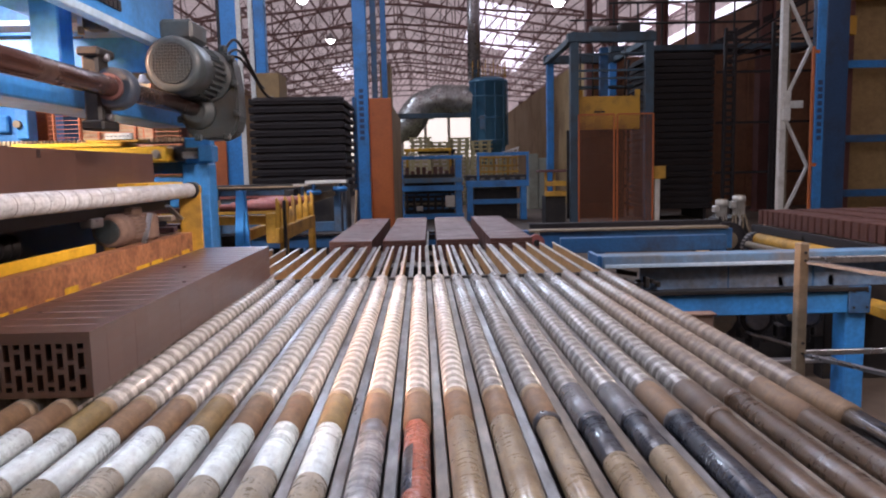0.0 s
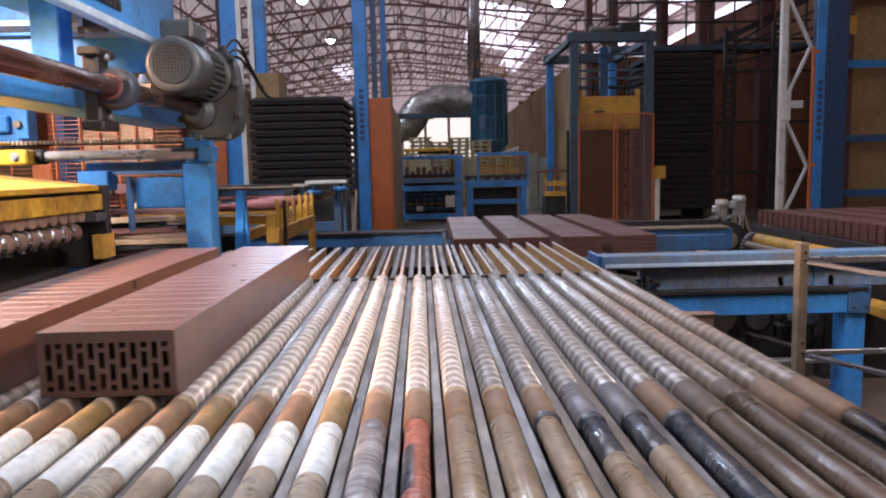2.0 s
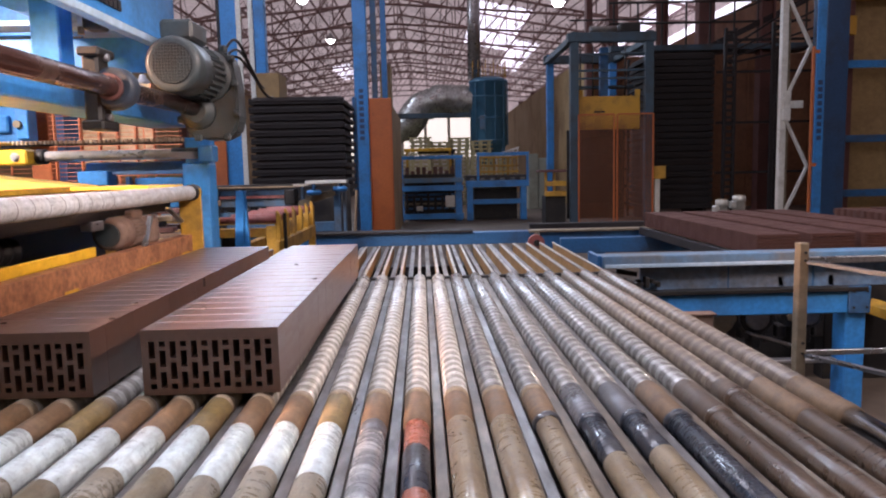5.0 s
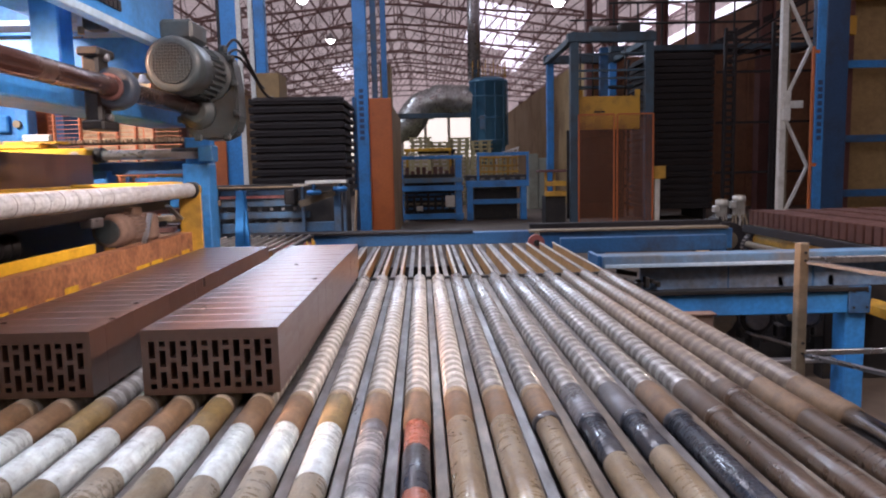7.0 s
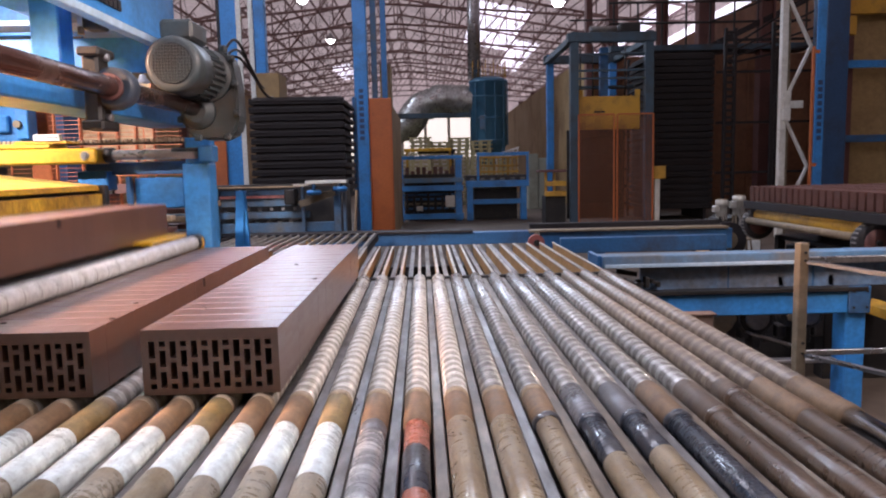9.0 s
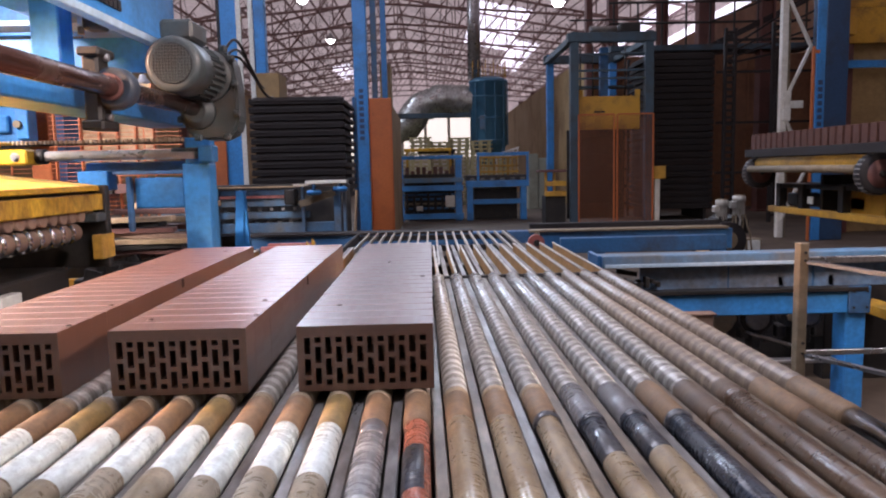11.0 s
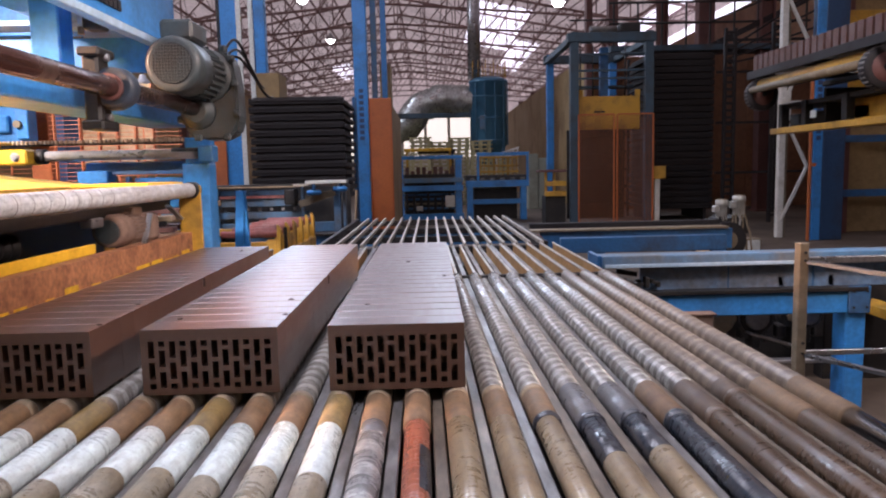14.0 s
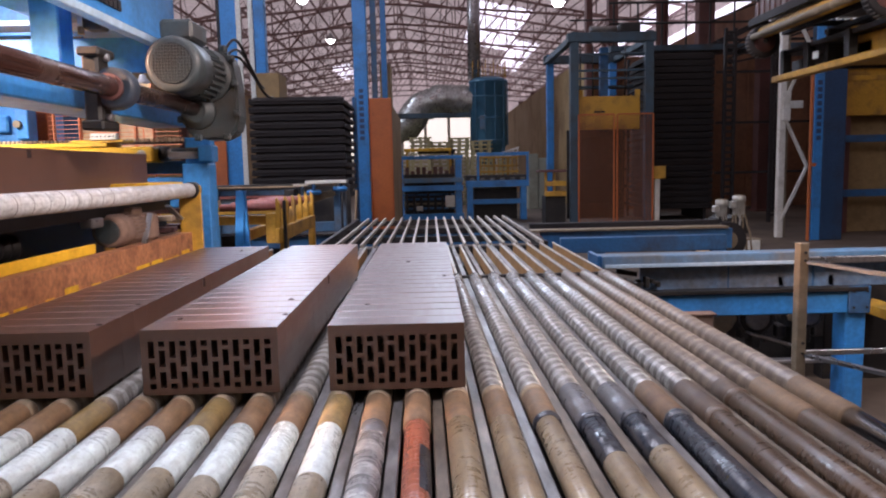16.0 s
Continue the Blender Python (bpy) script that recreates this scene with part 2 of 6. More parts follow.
M["tape_worn"] = sleeve("worn_white_tape", (0.52, 0.47, 0.37), (0.28, 0.21, 0.115), (0.40, 0.32, 0.20), 0.26, freq=34, strength=0.5, blotch=0.55)
M["tape_marbled"] = sleeve("marbled_white_grey_tape", (0.58, 0.58, 0.57), (0.12, 0.12, 0.13), (0.18, 0.18, 0.19), 0.20, freq=70, strength=0.6, blotch=0.45)
M["tape_grey"] = sleeve("grey_tape", (0.17, 0.17, 0.18), (0.10, 0.095, 0.095), (0.13, 0.13, 0.13), 0.26, freq=30, strength=0.4)
M["tape_red"] = sleeve("red_tape", (0.52, 0.17, 0.10), (0.25, 0.085, 0.06), (0.44, 0.15, 0.09), 0.20, freq=16, strength=0.3, blotch=0.2)
M["tape_tan"] = sleeve("tan_clay_tape", (0.36, 0.265, 0.155), (0.20, 0.125, 0.065), (0.44, 0.35, 0.23), 0.28, freq=30, strength=0.4, blotch=0.6, coat=0.25)
M["tape_black"] = sleeve("black_shiny_tape", (0.030, 0.036, 0.048), (0.085, 0.072, 0.06), (0.055, 0.055, 0.06), 0.24, freq=24, strength=0.3, blotch=0.35, coat=0.3)
M["tape_brown"] = sleeve("brown_dull_tape", (0.105, 0.066, 0.040), (0.165, 0.108, 0.066), (0.085, 0.055, 0.036), 0.27, freq=24, strength=0.4, blotch=0.55)
M["pipe_white"] = sleeve("white_wrapped_pipe", (0.62, 0.63, 0.63), (0.45, 0.44, 0.42), (0.50, 0.47, 0.44), 0.30, freq=70, strength=0.4, blotch=0.25)


def glow(name, color, strength):
    m, n, l, b = nodes(name)
    b.inputs["Base Color"].default_value = (*color, 1)
    b.inputs["Emission Color"].default_value = (*color, 1)
    b.inputs["Emission Strength"].default_value = strength
    return m


M["lamp_glow"] = glow("lamp_glass", (1.0, 0.96, 0.90), 14)
M["skylight"] = glow("translucent_roof_light", (0.93, 0.90, 1.0), 1.6)
M["far_glass"] = glow("far_window_glass", (1.0, 0.93, 0.80), 0.8)


def mesh_screen():
    """Woven wire screen: fine open cells between orange wires."""
    m, n, l, b = nodes("orange_wire_screen")
    b.inputs["Base Color"].default_value = (0.22, 0.075, 0.03, 1)
    b.inputs["Roughness"].default_value = 0.6
    tc = n.new("ShaderNodeTexCoord")
    sep = n.new("ShaderNodeSeparateXYZ")
    l.new(tc.outputs["Object"], sep.inputs[0])
    wires = []
    for axis in (0, 2):
        k = n.new("ShaderNodeMath")
        k.operation = "PINGPONG"
        k.inputs[1].default_value = 0.0125
        l.new(sep.outputs[axis], k.inputs[0])
        c = n.new("ShaderNodeMath")
        c.operation = "LESS_THAN"
        c.inputs[1].default_value = 0.0019
        l.new(k.outputs[0], c.inputs[0])
        wires.append(c.outputs[0])
    mx = n.new("ShaderNodeMath")
    mx.operation = "MAXIMUM"
    l.new(wires[0], mx.inputs[0])
    l.new(wires[1], mx.inputs[1])
    l.new(mx.outputs[0], b.inputs["Alpha"])
    return m


M["screen"] = mesh_screen()


# ---- building helpers ----
def box(bm, x0, x1, y0, y1, z0, z1, bev=0.0, m=None):
    tmp = bmesh.new()
    bmesh.ops.create_cube(tmp, size=1.0)
    for v in tmp.verts:
        v.co = Vector(((x0 + x1) / 2 + v.co.x * (x1 - x0), (y0 + y1) / 2 + v.co.y * (y1 - y0), (z0 + z1) / 2 + v.co.z * (z1 - z0)))
    if bev:
        bmesh.ops.bevel(tmp, geom=tmp.edges[:], offset=bev, segments=1, affect="EDGES")
    return merge(bm, tmp, m)


def merge(bm, tmp, m=None):
    if m is not None:
        bmesh.ops.transform(tmp, matrix=m, verts=tmp.verts[:])
    me = bpy.data.meshes.new("tmp")
    tmp.to_mesh(me)
    tmp.free()
    bm.from_mesh(me)
    bpy.data.meshes.remove(me)
    return bm


def cyl(bm, p0, p1, r, n=16, r2=None, bev=0.0):
    p0, p1 = Vector(p0), Vector(p1)
    d = p1 - p0
    tmp = bmesh.new()
    bmesh.ops.create_cone(tmp, cap_ends=True, segments=n, radius1=r, radius2=r if r2 is None else r2, depth=d.length)
    if bev:
        rim = [e for e in tmp.edges if abs(e.verts[0].co.z - e.verts[1].co.z) < 1e-5]
        bmesh.ops.bevel(tmp, geom=rim, offset=bev, segments=2, affect="EDGES")
    for f in tmp.faces:
        f.smooth = len(f.verts) == 4
    return merge(bm, tmp, Matrix.Translation((p0 + p1) / 2) @ d.to_track_quat("Z", "Y").to_matrix().to_4x4())


def beam(bm, p0, p1, w, h):
    """A square bar from p0 to p1."""
    p0, p1 = Vector(p0), Vector(p1)
    d = p1 - p0
    tmp = bmesh.new()
    bmesh.ops.create_cube(tmp, size=1.0)
    for v in tmp.verts:
        v.co = Vector((v.co.x * w, v.co.y * h, v.co.z * d.length))
    return merge(bm, tmp, Matrix.Translation((p0 + p1) / 2) @ d.to_track_quat("Z", "Y").to_matrix().to_4x4())


def lathe(bm, prof, n=20, m=None):
    """A turned body about Y from (y, radius) pairs."""
    tmp = bmesh.new()
    rings = [[tmp.verts.new((r * math.cos(2 * math.pi * k / n), y, r * math.sin(2 * math.pi * k / n))) for k in range(n)] for y, r in prof]
    for a, b in zip(rings, rings[1:]):
        for k in range(n):
            f = tmp.faces.new((a[k], a[(k + 1) % n], b[(k + 1) % n], b[k]))
            f.smooth = True
    tmp.faces.new(rings[0][::-1])
    tmp.faces.new(rings[-1])
    bmesh.ops.recalc_face_normals(tmp, faces=tmp.faces[:])
    return merge(bm, tmp, m)


def thing(name, label, category, group="", kind="", at=(0, 0, 0), rz=0.0):
    ob = new(name)
    ob.empty_display_size = 0.1
    ob.matrix_basis = pose(*at, 0, 0, rz)
    return tagged(ob, label, category, group, kind)


def part(name, bm, mat, parent, label="", at=None):
    me = bpy.data.meshes.new(name)
    bm.to_mesh(me)
    bm.free()
    me.materials.append(M[mat])
    return place(name, me, parent, label, at)


def place(name, me, parent, label="", at=None):
    ob = new(name, me)
    ob.parent = parent
    if at is not None:
        ob.matrix_basis = at
    if label:
        ob["label"] = label
    return ob


def pbox(name, mat, parent, x0, x1, y0, y1, z0, z1, bev=0.004, label=""):
    return part(name, box(bmesh.new(), x0, x1, y0, y1, z0, z1, bev), mat, parent, label)


def pcyl(name, mat, parent, p0, p1, r, n=16, label="", bev=0.0):
    return part(name, cyl(bmesh.new(), p0, p1, r, n, None, bev), mat, parent, label)


def tube(bm, pts, r, n=8):
    """One bent round tube through the points."""
    last = None
    for j, p in enumerate(pts):
        d = (pts[min(j + 1, len(pts) - 1)] - pts[max(j - 1, 0)]).normalized()
        u = d.cross(Vector((0.13, 0.21, 0.97)) if abs(d.z) < 0.9 else Vector((1, 0.1, 0))).normalized()
        v = d.cross(u)
        ring = [bm.verts.new(p + (u * math.cos(2 * math.pi * k / n) + v * math.sin(2 * math.pi * k / n)) * r) for k in range(n)]
        if last:
            for k in range(n):
                bm.faces.new((last[k], last[(k + 1) % n], ring[(k + 1) % n], ring[k])).smooth = True
        last = ring
    return bm


def single(name, bm, mat, label, category, group="", kind=""):
    ob = part(name, bm, mat, None)
    return tagged(ob, label, category, group, kind)


# ---- motion tables: how far things have gone at each time ----
PERIOD = 8.3


def between(table, t):
    for (t0, a), (t1, b) in zip(table, table[1:]):
        if t <= t1:
            return a if t <= t0 else a + (b - a) * (t - t0) / (t1 - t0)
    return table[-1][1]


STEP = [(1.05, 0.0), (1.25, 0.012), (1.5, 0.045), (2.0, 0.165), (2.4, 0.272), (2.6, 0.300), (3.0, 0.324), (3.5, 0.350), (4.0, 0.366), (4.2, 0.368)]
DROP = [(0.36, 0.0), (0.42, 0.02), (0.5, 0.09), (0.6, 0.16), (0.7, 0.215), (0.8, 0.265), (0.95, 0.33), (1.15, 0.45), (1.3, 0.50),
        (4.0, 0.50), (4.1, 0.36), (4.2, 0.245), (4.3, 0.185), (4.4, 0.135), (4.5, 0.095), (4.6, 0.075), (4.7, 0.055), (5.0, 0.01), (5.2, 0.0)]
PUSH = [(-1.7, -0.60), (-1.3, -0.36), (-0.8, -0.135), (-0.5, -0.03), (-0.3, 0.0), (0.0, 0.0), (0.2, -0.09), (0.7, -0.315), (1.3, -0.50), (1.6, -0.62), (5.2, -0.62)]


def roll_shift(t):
    return between(STEP, t) + between(STEP, t - PERIOD)


def table_drop(t):
    return between(DROP, t % PERIOD)


def times(step=0.1):
    return [round(k * step, 3) for k in range(int(16 / step) + 1)]

# ---- the hall ----
def struts(rows):
    """Many thin square bars, made at once."""
    verts, faces = [], []
    for a, b, w in rows:
        d = (b - a).normalized()
        u = d.cross(Vector((0.31, 0.17, 0.94))).normalized() * w / 2
        v = d.cross(u).normalized() * w / 2
        n = len(verts)
        for p in (a, b):
            verts += [p + u + v, p - u + v, p - u - v, p + u - v]
        faces += [(n + i, n + (i + 1) % 4, n + 4 + (i + 1) % 4, n + 4 + i) for i in range(4)]
    me = bpy.data.meshes.new("struts")
    me.from_pydata(verts, [], faces)
    bm = bmesh.new()
    bm.from_mesh(me)
    bpy.data.meshes.remove(me)
    return bm


def hall():
    fl = single("floor", box(bmesh.new(), -16, 12, -8, 72, -0.2, 0.0), "concrete", "dusty clay-stained concrete factory floor", "floor", kind="structure")
    single("ground", box(bmesh.new(), -400, 400, -400, 400, -0.6, -0.25), "concrete", "grey ground outside the hall", "ground", kind="structure")
    single("wall_right", box(bmesh.new(), 11.2, 11.4, -8, 72, -0.2, 6.72), "brown_wall", "brown sheet side wall of the hall", "wall", kind="structure")
    single("window_1", box(bmesh.new(), 11.25, 11.3, -8, 72, 6.72, 7.08), "skylight", "bright glazing strip under the eaves", "window", kind="structure")
    # same glowing sheet material, so this band shines as well
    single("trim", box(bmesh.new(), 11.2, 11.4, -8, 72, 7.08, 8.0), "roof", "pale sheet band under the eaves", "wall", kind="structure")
    single("wall_left", box(bmesh.new(), -14.4, -14.2, -8, 72, -0.2, 8.0), "tan_wall", "tan sheet side wall of the hall", "wall", kind="structure")
    single("wall_back", box(bmesh.new(), -14.2, 11.2, -8.0, -7.8, -0.2, 10.0), "tan_wall", "tan sheet end wall of the hall", "wall", kind="structure")
    # far gable: a low wall, a window band with mullions, sheet above
    far = thing("wall_far", "pale far gable wall with a window band", "wall", kind="structure")
    pbox("lower_wall", "white_paint", far, -14.2, 11.2, 70, 70.2, 0, 2.2, 0)
    # gable top shares the painted glow of the roof sheets
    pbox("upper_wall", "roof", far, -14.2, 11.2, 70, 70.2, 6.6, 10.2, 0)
    for i in range(12):
        pbox("mullion", "white_paint", far, -14.2 + i * 2.28, -13.9 + i * 2.28, 70, 70.2, 2.2, 6.6, 0)
    pbox("pane", "far_glass", far, -14.2, 11.2, 70.25, 70.3, 2.2, 6.6, 0, "bright translucent glazing")
    # roof: sheets with translucent strips
    ridge, zr = -2.0, 10.3
    slopes = ((11.3, 7.7), (-14.3, 7.7))
    for (xe, ze), nm in zip(slopes, ("ceiling_right", "ceiling_left")):
        bm, sk = bmesh.new(), bmesh.new()
        rnd = random.Random(5)

        def at(f, y, up=0.0):
            return Vector((ridge + (xe - ridge) * f, y, zr + (ze - zr) * f + up))

        def sheet(dest, f0, f1, y0, y1):
            a, b, c, d = at(f0, y0), at(f1, y0), at(f1, y1), at(f0, y1)
            lo = [dest.verts.new(p) for p in (a, b, c, d)]
            hi = [dest.verts.new(p + Vector((0, 0, 0.06))) for p in (a, b, c, d)]
            for q in ((0, 1, 2, 3), (7, 6, 5, 4)):
                dest.faces.new([(lo + hi)[k] for k in q])
            for k in range(4):
                dest.faces.new((lo[k], hi[k], hi[(k + 1) % 4], lo[(k + 1) % 4]))

        bands = ((0.0, 0.33), (0.33, 0.44), (0.44, 0.55), (0.55, 0.66), (0.66, 0.90), (0.90, 0.97), (0.97, 1.0))
        for y in range(-8, 72, 4):
            for k, (f0, f1) in enumerate(bands):
                chance = rnd.random()
                if xe > 0:
                    light = (k in (1, 2) and 34 <= y < 46 and chance < 0.75) or (k == 3 and 40 <= y < 54 and chance < 0.8) or (k == 5 and 26 <= y < 46)
                else:
                    light = k == 1 and y > 52 and chance < 0.3
                sheet(sk if light else bm, f0, f1, y + 0.02, y + 3.98)
        single(nm, bm, "roof", "pale roof sheets of the hall with a painted-in glow", "ceiling", kind="structure")
        single("roof_light", sk, "skylight", "bright translucent roof light strips", "skylight", kind="structure")
        # lattice purlins along the hall, and the sag rods between them
        lat = []
        for k in range(11):
            f = (k + 0.5) / 11
            lat.append((at(f, -7.8, -0.55), at(f, 69.9, -0.55), 0.035))
            for y in range(-7, 69):
                a, b = at(f, y, -0.12 if y % 2 else -0.55), at(f, y + 1, -0.55 if y % 2 else -0.12)
                lat.append((a, b, 0.025))
        for y in range(8, 70, 4):
            for k in range(10):
                lat.append((at((k + 0.5) / 11, y, -0.3), at((k + 1.5) / 11, y + 4, -0.3), 0.02))
        single("lattice_purlin_row", struts(lat), "truss", "thin lattice purlins and rods under the roof", "roof frame", kind="stuff")
        pu = bmesh.new()
        for k in range(12):
            f = (k + 0.5) / 12
            beam(pu, at(f, -7.8, -0.1), at(f, 69.9, -0.1), 0.05, 0.12)
        single("purlin_row", pu, "truss", "pale steel purlins under the roof", "roof frame", kind="structure")
    # trusses across the hall
    tr = None
    for j, y in enumerate(range(6, 70, 4)):
        if tr is None:
            bm = bmesh.new()
            top = lambda x: 10.15 + (7.55 - 10.15) * (abs(x - ridge) / (13.3 if x > ridge else 12.3))
            bot = lambda x: 8.0 + (7.0 - 8.0) * (abs(x - ridge) / (13.3 if x > ridge else 12.3))
            xs = [-14.2 + k * 25.4 / 18 for k in range(19)]
            for a, b in zip(xs, xs[1:]):
                beam(bm, (a, 0, top(a)), (b, 0, top(b)), 0.10, 0.10)
                beam(bm, (a, 0, bot(a)), (b, 0, bot(b)), 0.09, 0.09)
                beam(bm, (a, 0, bot(a)), (b, 0, top(b)), 0.05, 0.05)
                beam(bm, (a, 0, bot(a)), (a, 0, top(a)), 0.05, 0.05)
            tr = single("roof_truss", bm, "truss", "pale welded steel roof truss", "roof truss", "roof trusses", kind="structure")
            tr.matrix_basis = pose(0, y, 0)
        else:
            copy_thing(tr, pose(0, y, 0))
    # columns that carry the roof
    col = None
    for y in range(10, 70, 8):
        for x in (8.4, -11.5):
            if col is None:
                bm = bmesh.new()
                box(bm, -0.16, 0.16, -0.02, 0.02, 0, 7.2)
                box(bm, -0.18, -0.14, -0.15, 0.15, 0, 7.2)
                box(bm, 0.14, 0.18, -0.15, 0.15, 0, 7.2)
                box(bm, -0.25, 0.25, -0.22, 0.22, 0, 0.04)
                col = single("hall_column", bm, "brown_red", "red oxide steel hall column", "column", "hall columns", kind="structure")
                col.matrix_basis = pose(x, y, 0)
            else:
                copy_thing(col, pose(x, y, 0))


hall()


def hang_lamp(x, y, z, r=0.28):
    t = thing("high_bay_lamp", "glowing hung lamp of the hall's high bays and the added unseen ones", "lamp", "high-bay lamps", at=(x, y, z))
    bm = bmesh.new()
    lathe(bm, [(0.0, r), (r * 0.36, r * 0.92), (r * 0.86, r * 0.45), (r * 1.2, r * 0.40), (r * 1.28, r * 0.2)], 20, pose(0, 0, 0, 90))
    part("shade", bm, "steel", t)
    bm = bmesh.new()
    lathe(bm, [(-r * 0.6, r * 0.18), (-r * 0.45, r * 0.55), (0.0, r * 0.85), (r * 0.07, r * 0.2)], 20, pose(0, 0, 0, 90))
    part("lens", bm, "lamp_glow", t)
    top = 10.3 - 2.6 * abs(x + 2.0) / (13.3 if x > -2 else 12.3)
    pcyl("hanger", "dark", t, (0, 0, r * 1.2), (0, 0, top - z + 0.01), 0.012, 8)


hang_lamp(1.72, 9.55, 3.36, 0.10)
hang_lamp(-3.74, 8.0, 2.43, 0.075)
hang_lamp(-3.12, 8.0, 2.225, 0.085)
# lamp bodies added outside the view for the unseen spots
hang_lamp(2.6, 1.6, 2.95, 0.22)
hang_lamp(0.9, 0.2, 3.0, 0.22)
hang_lamp(-2.9, 1.2, 2.85, 0.20)
hang_lamp(-4.37, 26, 7.25, 0.22)
hang_lamp(-5.27, 40, 8.35, 0.28)


# ---- clay bars: columns of clay cut into bricks ----
BW, BH, BL, NB = 0.27, 0.132, 1.565, 22
PITCH = BL / NB
Z0 = 0.80


def plain_brick():
    bm = bmesh.new()
    box(bm, 0, BW, 0, PITCH - 0.0002, 0, BH)
    rims = [e for e in bm.edges if all(v.co.z > BH - 1e-4 for v in e.verts) and abs(e.verts[0].co.y - e.verts[1].co.y) < 1e-4]
    bmesh.ops.bevel(bm, geom=rims, offset=0.0036, segments=1, affect="EDGES")
    me = bpy.data.meshes.new("brick")
    bm.to_mesh(me)
    bm.free()
    me.materials.append(M["clay"])
    return me


def holed_brick():
    """The end brick, with twelve rows of staggered slots through it."""
    T = PITCH - 0.0006
    cols = 12
    cells, holes = [], []
    x = 0.0
    for k in range(cols):
        h0 = 0.0205 + k * 0.0208 - 0.0062
        h1 = h0 + 0.0124
        cells.append((x, h0, 0.0, BH))
        spans = [(0.012, 0.023), (0.032, 0.066), (0.075, 0.109)] if k % 2 == 0 else [(0.014, 0.047), (0.057, 0.090), (0.098, 0.109)]
        z = 0.0
        for s0, s1 in spans:
            cells.append((h0, h1, z, s0))
            holes.append((h0, h1, s0, s1))
            z = s1
        cells.append((h0, h1, z, BH))
        x = h1
    cells.append((x, BW, 0.0, BH))
    bm = bmesh.new()

    def quad(*pts):
        bm.faces.new([bm.verts.new(q) for q in pts])

    for a, b, c, d in cells:
        quad((a, 0, c), (b, 0, c), (b, 0, d), (a, 0, d))
        quad((a, T, d), (b, T, d), (b, T, c), (a, T, c))
    for a, b, c, d in holes:
        quad((a, 0, c), (a, T, c), (b, T, c), (b, 0, c))
        quad((a, 0, d), (b, 0, d), (b, T, d), (a, T, d))
        quad((a, 0, c), (a, 0, d), (a, T, d), (a, T, c))
        quad((b, 0, c), (b, T, c), (b, T, d), (b, 0, d))
    quad((0, 0, 0), (0, T, 0), (BW, T, 0), (BW, 0, 0))
    quad((0, 0, BH), (BW, 0, BH), (BW, T, BH), (0, T, BH))
    quad((0, 0, 0), (0, 0, BH), (0, T, BH), (0, T, 0))
    quad((BW, 0, 0), (BW, T, 0), (BW, T, BH), (BW, 0, BH))
    bmesh.ops.recalc_face_normals(bm, faces=bm.faces[:])
    me = bpy.data.meshes.new("brick")
    bm.to_mesh(me)
    bm.free()
    me.materials.append(M["clay"])
    return me


def combed_brick():
    """A turned brick whose end face carries five combed grooves."""
    T = PITCH - 0.0006
    prof = []
    for k in range(6):
        z = BH * k / 6
        prof += [(0.0, z + 0.0008), (0.0, z + BH / 6 - 0.006), (0.0055, z + BH / 6 - 0.0045), (0.0055, z + BH / 6 - 0.001)]
    prof[0] = (0.0, 0.0)
    prof = prof[:-2] + [(0.0, BH)]
    ring = prof + [(T, BH), (T, 0.0)]
    bm = bmesh.new()
    a = [bm.verts.new((0, y, z)) for y, z in ring]
    b = [bm.verts.new((BW, y, z)) for y, z in ring]
    bm.faces.new(a)
    bm.faces.new(b[::-1])
    for k in range(len(ring)):
        j = (k + 1) % len(ring)
        bm.faces.new((a[k], b[k], b[j], a[j]))
    bmesh.ops.recalc_face_normals(bm, faces=bm.faces[:])
    me = bpy.data.meshes.new("brick")
    bm.to_mesh(me)
    bm.free()
    me.materials.append(M["clay_dry"])
    return me


BRICK, END_BRICK = plain_brick(), holed_brick()
BRICK_DRY, END_DRY = BRICK.copy(), combed_brick()
BRICK_DRY.materials[0] = M["clay_dry"]


def clay_bar(label, group, seed, loose=0.00015, dry=False):
    t = thing("clay_bar", label, "clay bar", group)
    rnd = random.Random(seed)
    bricks = []
    for k in range(30 if dry else NB):
        me = (END_DRY if k < 1 else BRICK_DRY) if dry else (END_BRICK if k < 1 else BRICK)
        b = place("brick", me, t, at=pose(rnd.uniform(-loose, loose), k * PITCH, rnd.uniform(0, 0.0004)))
        bricks.append(b)
    return t, bricks


# bars on the roller bed, from the one nearest the far station to the one still on the lift
BARS = []
for k in range(4):
    lab = ("damp red-brown hollow clay bar cut into bricks, on the rollers",) * 2 + ("damp clay bar coming down from the lift table",) * 2
    BARS.append(clay_bar(lab[k], "clay bars on the rollers", 20 + k)[0])


def crumbs(bar, spots):
    """Small torn dents and crumbs that stick to the top of a bar."""
    for k, (x, y) in enumerate(spots):
        bm = bmesh.new()
        bmesh.ops.create_icosphere(bm, subdivisions=2, radius=0.0065)
        for v in bm.verts:
            v.co = Vector((v.co.x, v.co.y * 0.9, v.co.z * 0.35)) * (1 + 0.5 * noise.noise(v.co * 260 + Vector((k, 3, 1))))
        part("crumb", bm, "clay_core", bar, "dark crumb of clay", at=pose(x, y, BH + 0.0008))


crumbs(BARS[0], ((0.06, 0.21), (0.243, 0.62), (0.13, 0.95)))
crumbs(BARS[1], ((0.24, 0.30), (0.045, 0.10), (0.262, 0.12)))
crumbs(BARS[2], ((0.252, 0.28), (0.262, 0.06), (0.20, 1.40)))

for bar in BARS[1:]:
    pbox("notch", "clay_core", bar, BW - 0.006, BW + 0.0010, 0.70, 0.722, 0.104, 0.128, 0, "small dark mark high on the side of the bar")

